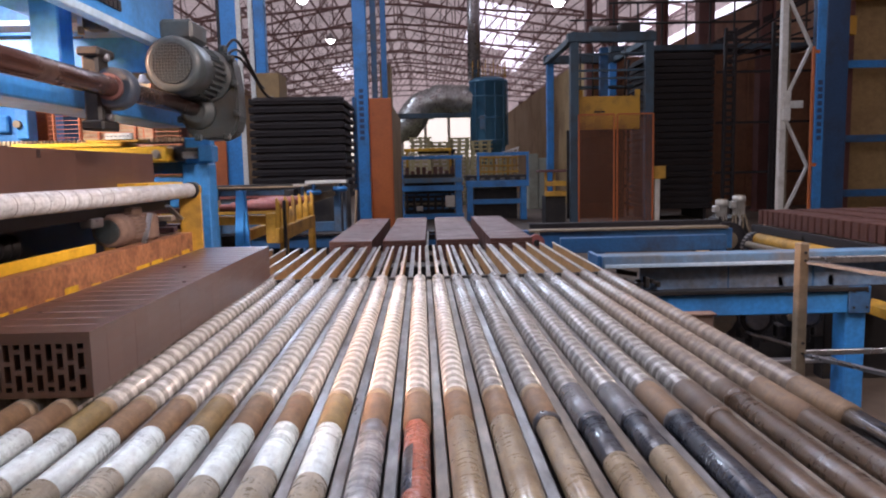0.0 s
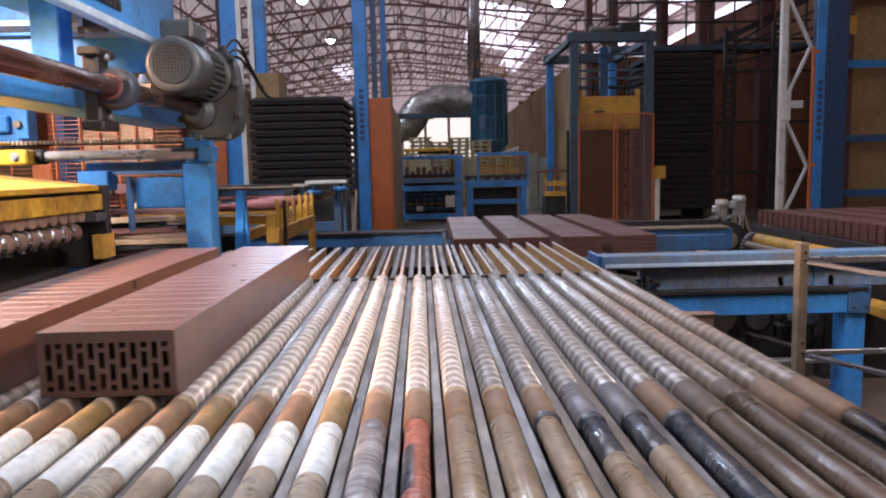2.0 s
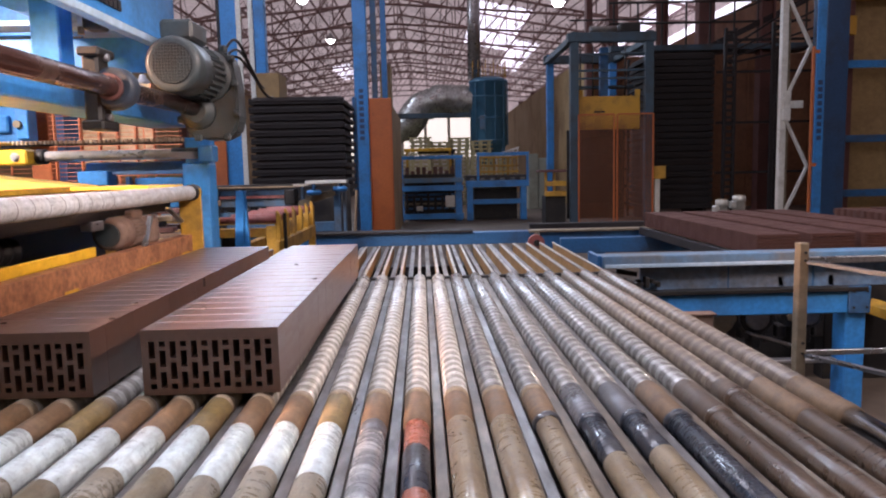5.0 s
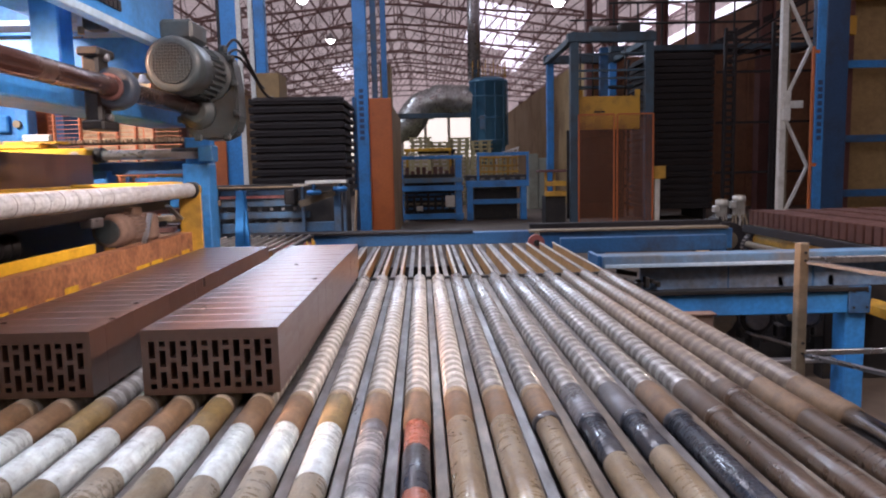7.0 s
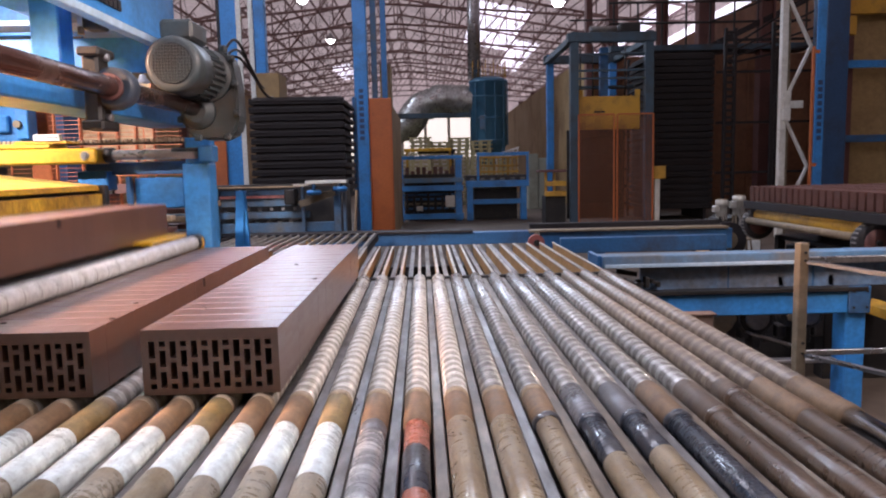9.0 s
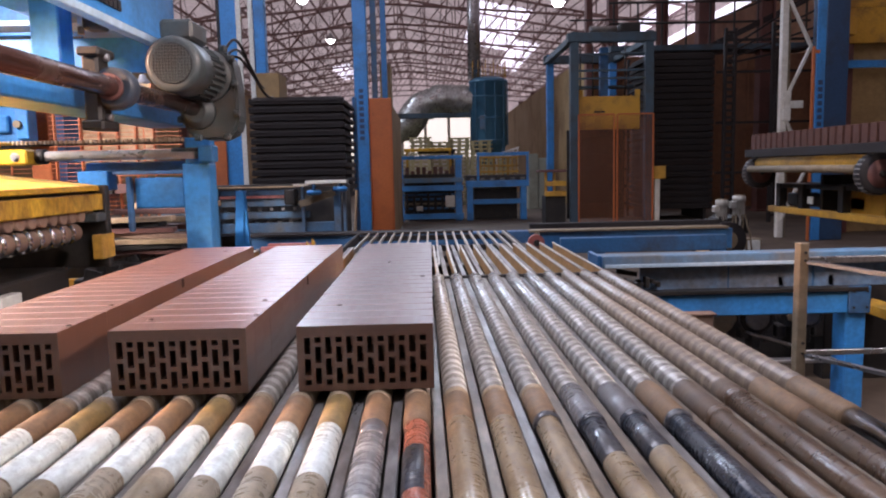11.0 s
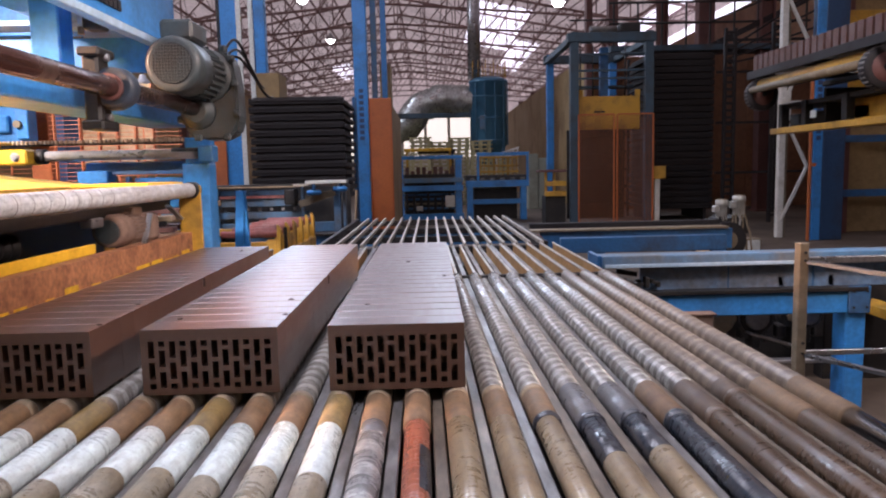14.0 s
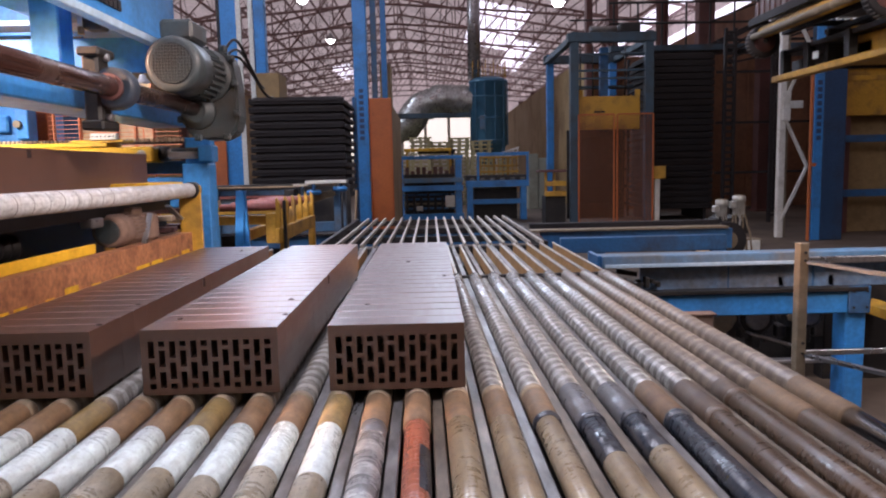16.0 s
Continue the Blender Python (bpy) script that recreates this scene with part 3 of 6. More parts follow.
# ---- roller bed ----
R_X0, R_PITCH, R_RAD = -0.034, 0.078, 0.026
BED = thing("roller_bed", "long roller bed of taped rollers with grey bars between", "roller conveyor", at=(0, 1.2, Z0), rz=0.7)
ROLLERS = []


def roller_bed():
    near = {0: ("tape_red", 0.022), -1: ("tape_marbled", 0.025), 1: ("tape_tan", 0.0255), 2: ("tape_tan", 0.0255), 3: ("tape_tan", 0.022),
            4: ("tape_black", 0.0225), 5: ("tape_black", 0.0225), 6: ("tape_black", 0.0225), 7: ("tape_brown", 0.0225), 8: ("tape_brown", 0.0225),
            9: ("tape_brown", 0.024), 10: ("chrome", 0.0215)}
    words = {"tape_red": "red and black taped end", "tape_marbled": "marbled white and grey taped end", "tape_black": "black shiny taped end",
             "chrome": "bare chrome end", "tape_white": "white taped end"}
    rnd = random.Random(3)
    for i in range(-14, 11):
        x = R_X0 + i * R_PITCH
        r = new("roller")
        r.empty_display_size = 0.05
        r.parent = BED
        r.matrix_basis = pose(x, 0, -R_RAD)
        ROLLERS.append(r)
        wrap = "wrap_white" if i < 2 else ("wrap_grey" if i < 8 else "wrap_tan")
        part("sleeve", lathe(bmesh.new(), [(0.196, 0.020), (0.198, R_RAD), (1.765, R_RAD), (1.775, 0.024), (1.782, 0.018)], 24), wrap, r)
        y1 = 0.02 + rnd.uniform(-0.012, 0.012) + (0.10 if i == 8 else 0)
        tube = "tube_olive" if i % 3 == 1 and i < 1 else "tube_brown"
        if i in (4, 5):
            tube = "tape_grey"
        elif i > 5:
            tube = "tube_dark" if i in (7, 8) else "tube_brown"
        part("collar", lathe(bmesh.new(), [(y1, 0.0200), (y1 + 0.004, R_RAD - 0.0004), (0.197, R_RAD - 0.0004), (0.1975, 0.020)], 24), tube, r)
        mat, rad = near.get(i, ("tape_white", 0.0255))
        if mat == "tape_white" or mat == "tape_marbled":
            y2 = -0.165 + rnd.uniform(-0.03, 0.02)
            lead = "tape_grey" if mat == "tape_marbled" else "tape_white"
            yl = -0.03 if mat == "tape_marbled" else y2
            part("end_tape", lathe(bmesh.new(), [(yl, 0.02), (yl + 0.0006, rad - 0.0006), (y1 - 0.001, rad - 0.0006), (y1, 0.019)], 24), lead, r, words.get(lead, ""))
            part("end_tape", lathe(bmesh.new(), [(-0.62, 0.02), (-0.618, rad), (yl - 0.0015, rad), (yl, 0.019)], 24), "tape_marbled" if mat == "tape_marbled" else "tape_worn", r)
        elif mat == "tape_black":
            y2 = (-0.15, -0.13, -0.45)[i - 4]
            part("end_tape", lathe(bmesh.new(), [(y2, 0.02), (y2 + 0.0006, rad), (y1 - 0.001, rad), (y1, 0.018)], 24), mat, r, words[mat])
            part("end_tape", lathe(bmesh.new(), [(-0.62, 0.02), (-0.618, rad + 0.0008), (y2 - 0.0015, rad + 0.0008), (y2, 0.018)], 24), "tape_tan" if i < 6 else "tape_brown", r)
        else:
            part("end_tape", lathe(bmesh.new(), [(-0.62, 0.018), (-0.618, rad), (y1 - 0.001, rad), (y1, 0.016)], 24), mat, r, words.get(mat, ""))
        if i == 0:
            # black tape stuck round half of the red end
            bm = bmesh.new()
            grid = []
            for k in range(15):
                a = -0.25 - 1.35 + 2.7 * k / 14
                wob = 0.004 * noise.noise(Vector((k * 0.7, 2, 5)))
                grid.append([bm.verts.new((rr * math.sin(a), yy + wob, rr * math.cos(a))) for yy, rr in ((-0.250, rad - 0.0004), (-0.249, rad + 0.0007), (-0.091, rad + 0.0007), (-0.090, rad - 0.0004))])
            for c0, c1 in zip(grid, grid[1:]):
                for j in range(3):
                    bm.faces.new((c0[j], c0[j + 1], c1[j + 1], c1[j])).smooth = True
            bmesh.ops.recalc_face_normals(bm, faces=bm.faces[:])
            part("tape_patch", bm, "tape_black", r, "black tape stuck on the red end")
        if 3 <= i <= 8:
            # ragged wad of tape wound where the sleeve ends
            bm = lathe(bmesh.new(), [(y1 - 0.012, 0.0225), (y1 - 0.006, 0.0262), (y1 + 0.001, 0.0272), (y1 + 0.004, 0.0255), (y1 + 0.005, 0.021)], 22)
            for v in bm.verts:
                v.co *= 1.0 + 0.035 * noise.noise(Vector((v.co.x * 90 + i, 0, v.co.z * 90)))
                v.co.y += 0.006 * noise.noise(Vector((v.co.x * 60, i * 3, v.co.z * 60)))
            part("tape_wad", bm, "tape_black" if i < 7 else "tape_brown", r, "ragged dark tape end")
        part("axle", cyl(bmesh.new(), (0, -0.66, 0), (0, -0.60, 0), 0.010, 10), "steel", r)
        # ochre-sided guide strip in line with the roller
        g = part("guide_strip", box(bmesh.new(), x - 0.006, x + 0.006, 1.80, 2.93, -0.011, -0.004, 0.001), "slat", BED)
        part("strip_web", box(bmesh.new(), x - 0.004, x + 0.004, 1.80, 2.92, -0.062, -0.0112, 0.0), "slat_side", BED)
    # pale paper lips where the brown tubes meet the sleeves, and torn edges at their near ends
    lip = None
    for i, r in zip(range(-14, 11), ROLLERS):
        if lip is None:
            lip = part("lip", lathe(bmesh.new(), [(0.170, R_RAD - 0.0006), (0.1705, R_RAD + 0.0004), (0.1955, R_RAD + 0.0004), (0.196, R_RAD - 0.0006)], 24), "tube_pale", r).data
        elif i < 4:
            place("lip", lip, r)
    for i in range(-14, 11):
        x = R_X0 + (i + 0.5) * R_PITCH
        if i < 10:
            m = "grey_bar" if i < 0 or i in (2, 5) else "tan_bar"
            bm = bmesh.new()
            box(bm, x - 0.0105, x + 0.0105, -0.62, 3.12, -0.039, -0.028, 0.002)
            box(bm, x - 0.004, x + 0.004, -0.62, 3.12, -0.075, -0.0388)
            part("support_bar", bm, m, BED)
    # cross members and side channels that carry the bars
    for y in (-0.45, 0.6, 1.72, 2.6):
        pbox("cross_member", "dark", BED, -1.2, 0.80, y, y + 0.08, -0.20, -0.085)
    for y in (-0.655, 1.79):
        pbox("bearing_rail", "dark", BED, -1.2, 0.80, y - 0.004, y + 0.012, -0.12, -0.016)
    for x in (-1.1, 0.72):
        for y in (-0.4, 1.75, 2.6):
            pbox("leg", "blue_dark", BED, x, x + 0.08, y, y + 0.08, -Z0, -0.2)
    pbox("tray", "dark", BED, -1.2, 0.80, -0.6, 2.95, -0.34, -0.32, 0)


roller_bed()
# ---- cutter lift table beside the bed: comes down with each bar ----
LIFT = thing("lift_table", "lift table with white wrapped pipe and worn orange beam", "lift table")


def motor_body(parent, name, c, r, length, mat, grille_mat="black"):
    """A ribbed electric motor along Y, fan cowl towards -Y at c."""
    x, y, z = c
    mv = Matrix.Translation(c)
    body = part(name, lathe(bmesh.new(), [(0.0, r * 0.80), (0.004, r * 0.95), (0.02, r), (length * 0.45, r), (length * 0.46, r * 0.93), (length * 0.97, r * 0.93), (length, r * 0.7)], 28, mv), mat, parent)
    for k in range(26):
        a = 2 * math.pi * k / 26
        d = Vector((math.cos(a), 0, math.sin(a)))
        o = Vector(c)
        part("cooling_fin", beam(bmesh.new(), o + d * r * 0.97 + Vector((0, length * 0.5, 0)), o + d * r * 0.97 + Vector((0, length * 0.94, 0)), r * 0.06, r * 0.10), mat, body)
    # fan grille: rings and bars before a dark well
    part("fan_well", lathe(bmesh.new(), [(-0.003, r * 0.70), (-0.001, r * 0.72), (0.001, r * 0.72)], 28, mv), grille_mat, body)
    bm = bmesh.new()
    n = 6
    for k in range(-n, n + 1):
        h = r * 0.70 * k / (n + 0.5)
        w = math.sqrt(max((r * 0.70) ** 2 - h * h, 0))
        beam(bm, (x - w, y - 0.006, z + h), (x + w, y - 0.006, z + h), 0.0028, 0.0028)
        beam(bm, (x + h, y - 0.0055, z - w), (x + h, y - 0.0055, z + w), 0.0028, 0.0028)
    part("fan_grille", bm, "grey_motor", body)
    return body


def lift_table():
    P = LIFT
    xp = -0.975
    pipe = part("guide_pipe", lathe(bmesh.new(), [(0.9, 0.02), (0.902, 0.029), (2.90, 0.029), (2.915, 0.022), (2.92, 0.012)], 24, pose(xp, 0, 1.172)), "pipe_white", P, "white wrapped pipe with band marks")
    me = None
    for k in range(17):
        if me is None:
            me = part("tape_band", lathe(bmesh.new(), [(-0.0012, 0.0285), (-0.001, 0.0297), (0.001, 0.0297), (0.0012, 0.0285)], 24), "khaki_dark", pipe, at=pose(xp, 1.0, 1.172)).data
        else:
            place("tape_band", me, pipe, at=pose(xp, 1.0 + k * 0.072, 1.172))
    bm = bmesh.new()
    box(bm, -1.03, -0.940, 2.93, 2.944, 0.915, 1.19, 0.003)
    part("end_plate", bm, "yellow_dull", P, "yellow end plate with clay smears")
    pcyl("pipe_bearing", "dark", P, (xp, 2.895, 1.172), (xp, 2.96, 1.172), 0.033, 18)
    # worn orange channel: web and two flanges
    bm = bmesh.new()
    prof = [(-0.984, 0.912), (-0.984, 1.001), (-1.03, 1.001), (-1.03, 0.991), (-0.993, 0.991), (-0.993, 0.922), (-1.03, 0.922), (-1.03, 0.912)]
    ends = [[bm.verts.new((x, y, z)) for x, z in prof] for y in (0.9, 2.93)]
    bm.faces.new(ends[0])
    bm.faces.new(ends[1][::-1])
    for k in range(8):
        bm.faces.new((ends[0][k], ends[1][k], ends[1][(k + 1) % 8], ends[0][(k + 1) % 8]))
    bmesh.ops.recalc_face_normals(bm, faces=bm.faces[:])
    part("channel_beam", bm, "orange_worn", P, "worn orange channel with scraped yellow lower edge")
    # yellow paint left in ragged patches along the lower edge
    rnd = random.Random(31)
    y = 0.95
    while y < 2.90:
        ln = rnd.uniform(0.02, 0.12)
        pbox("paint_patch", "yellow", P, -0.9839, -0.9828, y, min(y + ln, 2.92), 0.913, 0.922 + rnd.random() * 0.018, 0)
        y += ln + rnd.uniform(0.005, 0.09)
    bm = bmesh.new()
    box(bm, -1.045, -1.035, 0.9, 2.20, 1.0, 1.030, 0.002)
    part("yellow_bar", bm, "yellow", P, "yellow painted flat bar")
    bm = bmesh.new()
    box(bm, -1.34, -1.06, 0.9, 2.92, 1.10, 1.187, 0.003)
    part("deck", bm, "dark", P)
    bm = bmesh.new()
    box(bm, -1.30, -1.02, 2.60, 2.965, 1.195, 1.207, 0.002)
    part("top_plate", bm, "yellow", P, "pale yellow plate at the far end")
    # ringed feed roller under the deck
    prof = [(0.9, 0.03)]
    y = 0.905
    while y < 2.05:
        prof += [(y, 0.030), (y + 0.012, 0.038), (y + 0.020, 0.038), (y + 0.030, 0.030)]
        y += 0.046
    part("ringed_roller", lathe(bmesh.new(), prof + [(y, 0.02)], 18, pose(-1.20, 0, 1.04)), "dark", P, "dark greasy roller with rings")
    pbox("cable_box", "steel", P, -1.09, -1.05, 2.22, 2.30, 1.075, 1.105)
    m = motor_body(P, "motor", (-1.055, 2.33, 1.055), 0.055, 0.20, "brown_motor")
    bm = bmesh.new()
    box(bm, -1.10, -1.01, 2.54, 2.66, 1.00, 1.10, 0.012)
    box(bm, -1.07, -1.03, 2.48, 2.56, 1.09, 1.125, 0.006)
    part("gearbox", bm, "brown_motor", P, "clay-dusted gearbox")
    for a, b_ in (((-1.0, 2.48, 1.00), (-1.0, 2.55, 1.10)), ((-1.0, 2.72, 1.12), (-1.0, 2.86, 1.06))):
        part("bracket", beam(bmesh.new(), a, b_, 0.018, 0.008), "steel", P)
    pbox("back_plate", "dark", P, -1.345, -1.335, 0.9, 2.92, 0.90, 1.09)
    pbox("stop_bar", "yellow_dull", P, -1.03, -1.0, 2.70, 2.90, 0.93, 0.96)


lift_table()

# carriage on a polished rod that pushes the bars across
PUSHER = thing("pusher_carriage", "yellow pusher carriage riding on a polished rod", "pusher")


def pusher():
    P = PUSHER
    bm = bmesh.new()
    box(bm, -0.50, 0.085, 3.20, 3.34, 1.293, 1.362, 0.008)
    part("block", bm, "yellow", P, "bright yellow carriage block")
    bm = bmesh.new()
    box(bm, -0.60, -0.115, 3.20, 3.36, 1.364, 1.384, 0.004)
    box(bm, -0.28, -0.05, 3.22, 3.34, 1.386, 1.396, 0.002)
    part("top_plate", bm, "yellow", P)
    pbox("label_plate", "paper", P, -0.19, -0.075, 3.21, 3.235, 1.397, 1.425, 0.002, "white plate with a row of dark dots")
    for k in range(6):
        pbox("dot", "dark", P, -0.182 + k * 0.018, -0.174 + k * 0.018, 3.2085, 3.2095, 1.407, 1.414, 0)
    for x in (-0.42, 0.035):
        pcyl("bolt", "steel", P, (x, 3.188, 1.328), (x, 3.20, 1.328), 0.013, 12)
        pcyl("washer", "slat", P, (x, 3.196, 1.328), (x, 3.1995, 1.328), 0.020, 14)
    pcyl("wiper_ring", "dark", P, (0.087, 3.29, 1.330), (0.125, 3.29, 1.330), 0.034, 18)
    pcyl("wiper_ring", "dark", P, (0.125, 3.29, 1.330), (0.145, 3.29, 1.330), 0.022, 18)
    pbox("push_plate", "dark", P, -0.62, -0.30, 2.70, 3.19, 1.20, 1.29, 0.006)


pusher()


def cutter():
    """The fixed yellow cutter behind the lift table and the blue frame that carries it."""
    f = thing("pusher_guide", "polished steel rod on a blue bracket", "guide rod")
    pcyl("rod", "rail", f, (-3.4, 3.29, 1.330), (-1.05, 3.29, 1.330), 0.023, 20)
    pbox("bracket", "blue", f, -1.045, -0.975, 3.25, 3.33, 1.29, 1.365, 0.006)
    pcyl("bush", "dark", f, (-1.17, 3.29, 1.335), (-1.046, 3.29, 1.335), 0.022, 16)
    pbox("back_rail", "blue_dark", f, -1.6, -1.13, 3.36, 3.40, 1.24, 1.30)
    ch = thing("roller_chain", "pale roller chain on a dark rail behind the rod", "chain")
    pbox("chain_rail", "dark", ch, -3.0, -1.10, 3.62, 3.66, 1.392, 1.404, 0.002)
    bm = bmesh.new()
    for k in range(88):
        x = -3.0 + k * 0.0215
        box(bm, x, x + 0.014, 3.605, 3.622, 1.398, 1.418, 0.003)
    part("chain", bm, "timber", ch)
    for x in (-2.9, -1.14):
        pbox("rail_post", "blue", ch, x, x + 0.04, 3.661, 3.70, 0.0, 1.404, 0.004)
    c = thing("wire_cutter", "yellow clay cutter with ringed roller and disc row", "cutter")
    bm = bmesh.new()
    box(bm, -1.80, -1.36, 0.9, 2.96, 1.178, 1.255, 0.004)
    for v in bm.verts:
        if v.co.x > -1.5 and v.co.z > 1.22:
            v.co.z, v.co.x = v.co.z - 0.055, v.co.x - 0.004
    part("cover", bm, "yellow", c, "bright yellow cover")
    bm = bmesh.new()
    box(bm, -1.42, -1.352, 0.9, 2.98, 1.100, 1.165, 0.004)
    part("front_beam", bm, "yellow_rust", c, "yellow beam with rust streaks")
    # dark slab stands in for the shade between cover and front beam
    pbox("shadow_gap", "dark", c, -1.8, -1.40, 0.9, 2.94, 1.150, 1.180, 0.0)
    pbox("side_plate", "dark", c, -1.8, -1.34, 2.96, 3.00, 0.86, 1.20, 0.004)
    pbox("yellow_foot", "yellow_dull", c, -1.38, -1.335, 2.90, 3.01, 0.90, 1.00, 0.004)
    me = None
    for k in range(28):
        y = 1.0 + k * 0.07
        if me is None:
            o = pcyl("disc", "brown_motor", c, (-1.40, y, 1.085), (-1.372, y, 1.085), 0.026, 18)
            me = o.data
        else:
            place("disc", me, c, at=pose(0, k * 0.07, 0))
    part("ringed_roller", lathe(bmesh.new(), [(0.9, 0.02), (0.905, 0.034), (2.80, 0.034), (2.81, 0.02)], 22, pose(-1.40, 0, 1.02)), "brown_motor", c, "clay-brown roller")
    me = None
    for k in range(25):
        prof = [(-0.009, 0.034), (-0.007, 0.041), (-0.002, 0.0445), (0.003, 0.0445), (0.008, 0.041), (0.010, 0.034)]
        if me is None:
            o = part("ring", lathe(bmesh.new(), prof, 24), "chrome", c, "bright worn steel ring", at=pose(-1.40, 0.95, 1.02))
            me = o.data
        else:
            place("ring", me, c, "bright worn steel ring", at=pose(-1.40, 0.95 + k * 0.074, 1.02))
    pbox("end_box", "grey_motor", c, -1.40, -1.33, 2.86, 2.94, 1.055, 1.09, 0.006)
    pbox("under_frame", "dark", c, -1.9, -1.45, 0.9, 2.84, 0.0, 0.88, 0.01)
    pbox("cream_box", "paper", c, -1.44, -1.40, 2.30, 2.42, 0.78, 0.85)
    # clutter behind: hoses, dusty machine parts
    d = thing("scrap_pile", "pile of dusty boards and dark scrap behind the cutter", "scrap pile")
    rnd = random.Random(8)
    bm = bmesh.new()
    box(bm, -1.75, -1.14, 3.45, 3.78, 0.0, 0.74, 0.01)
    for k in range(26):
        x, y, z = -1.70 + rnd.random() * 0.52, 3.46 + rnd.random() * 0.25, 0.745 + rnd.random() * 0.05
        w_, h = 0.02 + rnd.random() * 0.05, 0.02 + rnd.random() * 0.04
        box(bm, x - w_, x + w_, y - 0.03, y + 0.03, z - 0.04, z + h, 0.005, Matrix.Translation((x, y, z)) @ Matrix.Rotation(rnd.uniform(-0.4, 0.4), 4, "Y") @ Matrix.Translation((-x, -y, -z)))
    part("scrap", bm, "dark", d, "dark greasy scrap")
    for k in range(9):
        z = 0.80 + 0.027 * k
        x = -1.46 + rnd.uniform(-0.10, 0.10)
        half = rnd.uniform(0.14, 0.26)
        part("board", box(bmesh.new(), -half, half, -0.05, 0.05, -0.012, 0.012, 0.002), ("timber", "brown_motor", "brown_red", "dark")[k % 4], d, at=pose(x, 3.60 + rnd.uniform(-0.05, 0.05), z, 0, rnd.uniform(-2.5, 2.5), rnd.uniform(-12, 12)))
    k = thing("plank_stack", "dusty planks and red bars stacked behind the cutter", "planks")
    for i, (x0, x1, z, m) in enumerate(((-1.75, -1.28, 0.985, "timber"), (-1.70, -1.20, 1.03, "brown_red"), (-1.62, -1.16, 1.06, "timber"), (-1.8, -1.3, 0.94, "brown_red"))):
        pbox("plank", m, k, x0, x1, 3.80 + 0.03 * i, 3.90 + 0.03 * i, z, z + 0.028, 0.003)
    for x in (-1.66, -1.34):
        pbox("rest", "dark", k, x, x + 0.05, 3.78, 3.98, 0.0, 0.94, 0.004)
    b = thing("blue_post", "blue welded post with a side arm", "machine frame")
    bm = bmesh.new()
    box(bm, -1.135, -1.015, 3.30, 3.42, 0.0, 1.285, 0.006)
    box(bm, -1.135, -1.015, 3.345, 3.42, 1.286, 1.405, 0.006)
    part("post", bm, "blue", b)
    bm = bmesh.new()
    box(bm, -1.36, -1.136, 3.31, 3.41, 1.085, 1.225, 0.005)
    part("arm", bm, "blue", b)
    pbox("upper_arm", "blue", b, -1.62, -1.48, 3.31, 3.41, 1.17, 1.26, 0.005)
    pbox("finger", "blue_dark", b, -1.385, -1.362, 3.27, 3.30, 0.98, 1.23)
    # bars seen through behind the post
    w = thing("mesh_guard", "orange wire guard panels with a pale panel behind the cutter", "guard fence")
    for k in range(28):
        pbox("wire", "orange", w, -3.9, -1.50, 4.4, 4.406, 0.95 + k * 0.026, 0.954 + k * 0.026, 0)
    for k in range(9):
        pbox("upright", "orange", w, -3.9 + k * 0.27, -3.892 + k * 0.27, 4.407, 4.414, 0.0, 1.70, 0)
    pbox("panel", "timber", w, -2.16, -1.70, 4.52, 4.55, 1.28, 1.80, 0.004, "pale sheet panel")
    for k in range(5):
        pbox("panel_post", "orange", w, -2.165 + k * 0.113, -2.155 + k * 0.113, 4.49, 4.515, 0.0, 1.80, 0)
    bm = bmesh.new()
    box(bm, -2.62, -2.34, 4.26, 4.36, 1.44, 1.66, 0.012)
    box(bm, -2.52, -2.44, 4.22, 4.26, 1.50, 1.60, 0.008)
    box(bm, -2.40, -2.33, 4.23, 4.26, 1.46, 1.64, 0.006)
    cyl(bm, (-2.56, 4.2, 1.60), (-2.56, 4.26, 1.60), 0.025, 12)
    part("valve_block", bm, "blue", w, "blue valve block")
    pcyl("valve_plug", "khaki", w, (-2.38, 4.20, 1.545), (-2.38, 4.229, 1.545), 0.022, 8)
    pbox("low_bar", "brown_red", w, -3.9, -1.3, 4.30, 4.34, 1.13, 1.19, 0.004)
    for k in range(9):
        pbox("bracket", "dark", w, -2.4 + k * 0.12, -2.37 + k * 0.12, 4.28, 4.299, 1.13, 1.21, 0.003)
    pbox("post", "orange", w, -2.45, -2.33, 4.45, 4.55, 0, 1.8, 0.006)
    pbox("top_rail", "blue", w, -3.9, -2.5, 4.38, 4.5, 1.42, 1.60, 0.006)

    t = thing("infeed_table", "dark steel infeed table beside the cutter", "machine table")
    pbox("deck", "dark", t, -2.75, -1.83, 1.3, 3.0, 1.16, 1.186, 0.004)
    for x in (-2.7, -1.95):
        for y in (1.35, 2.9):
            pbox("leg", "blue_dark", t, x, x + 0.07, y, y + 0.07, 0.0, 1.16, 0.004)


cutter()


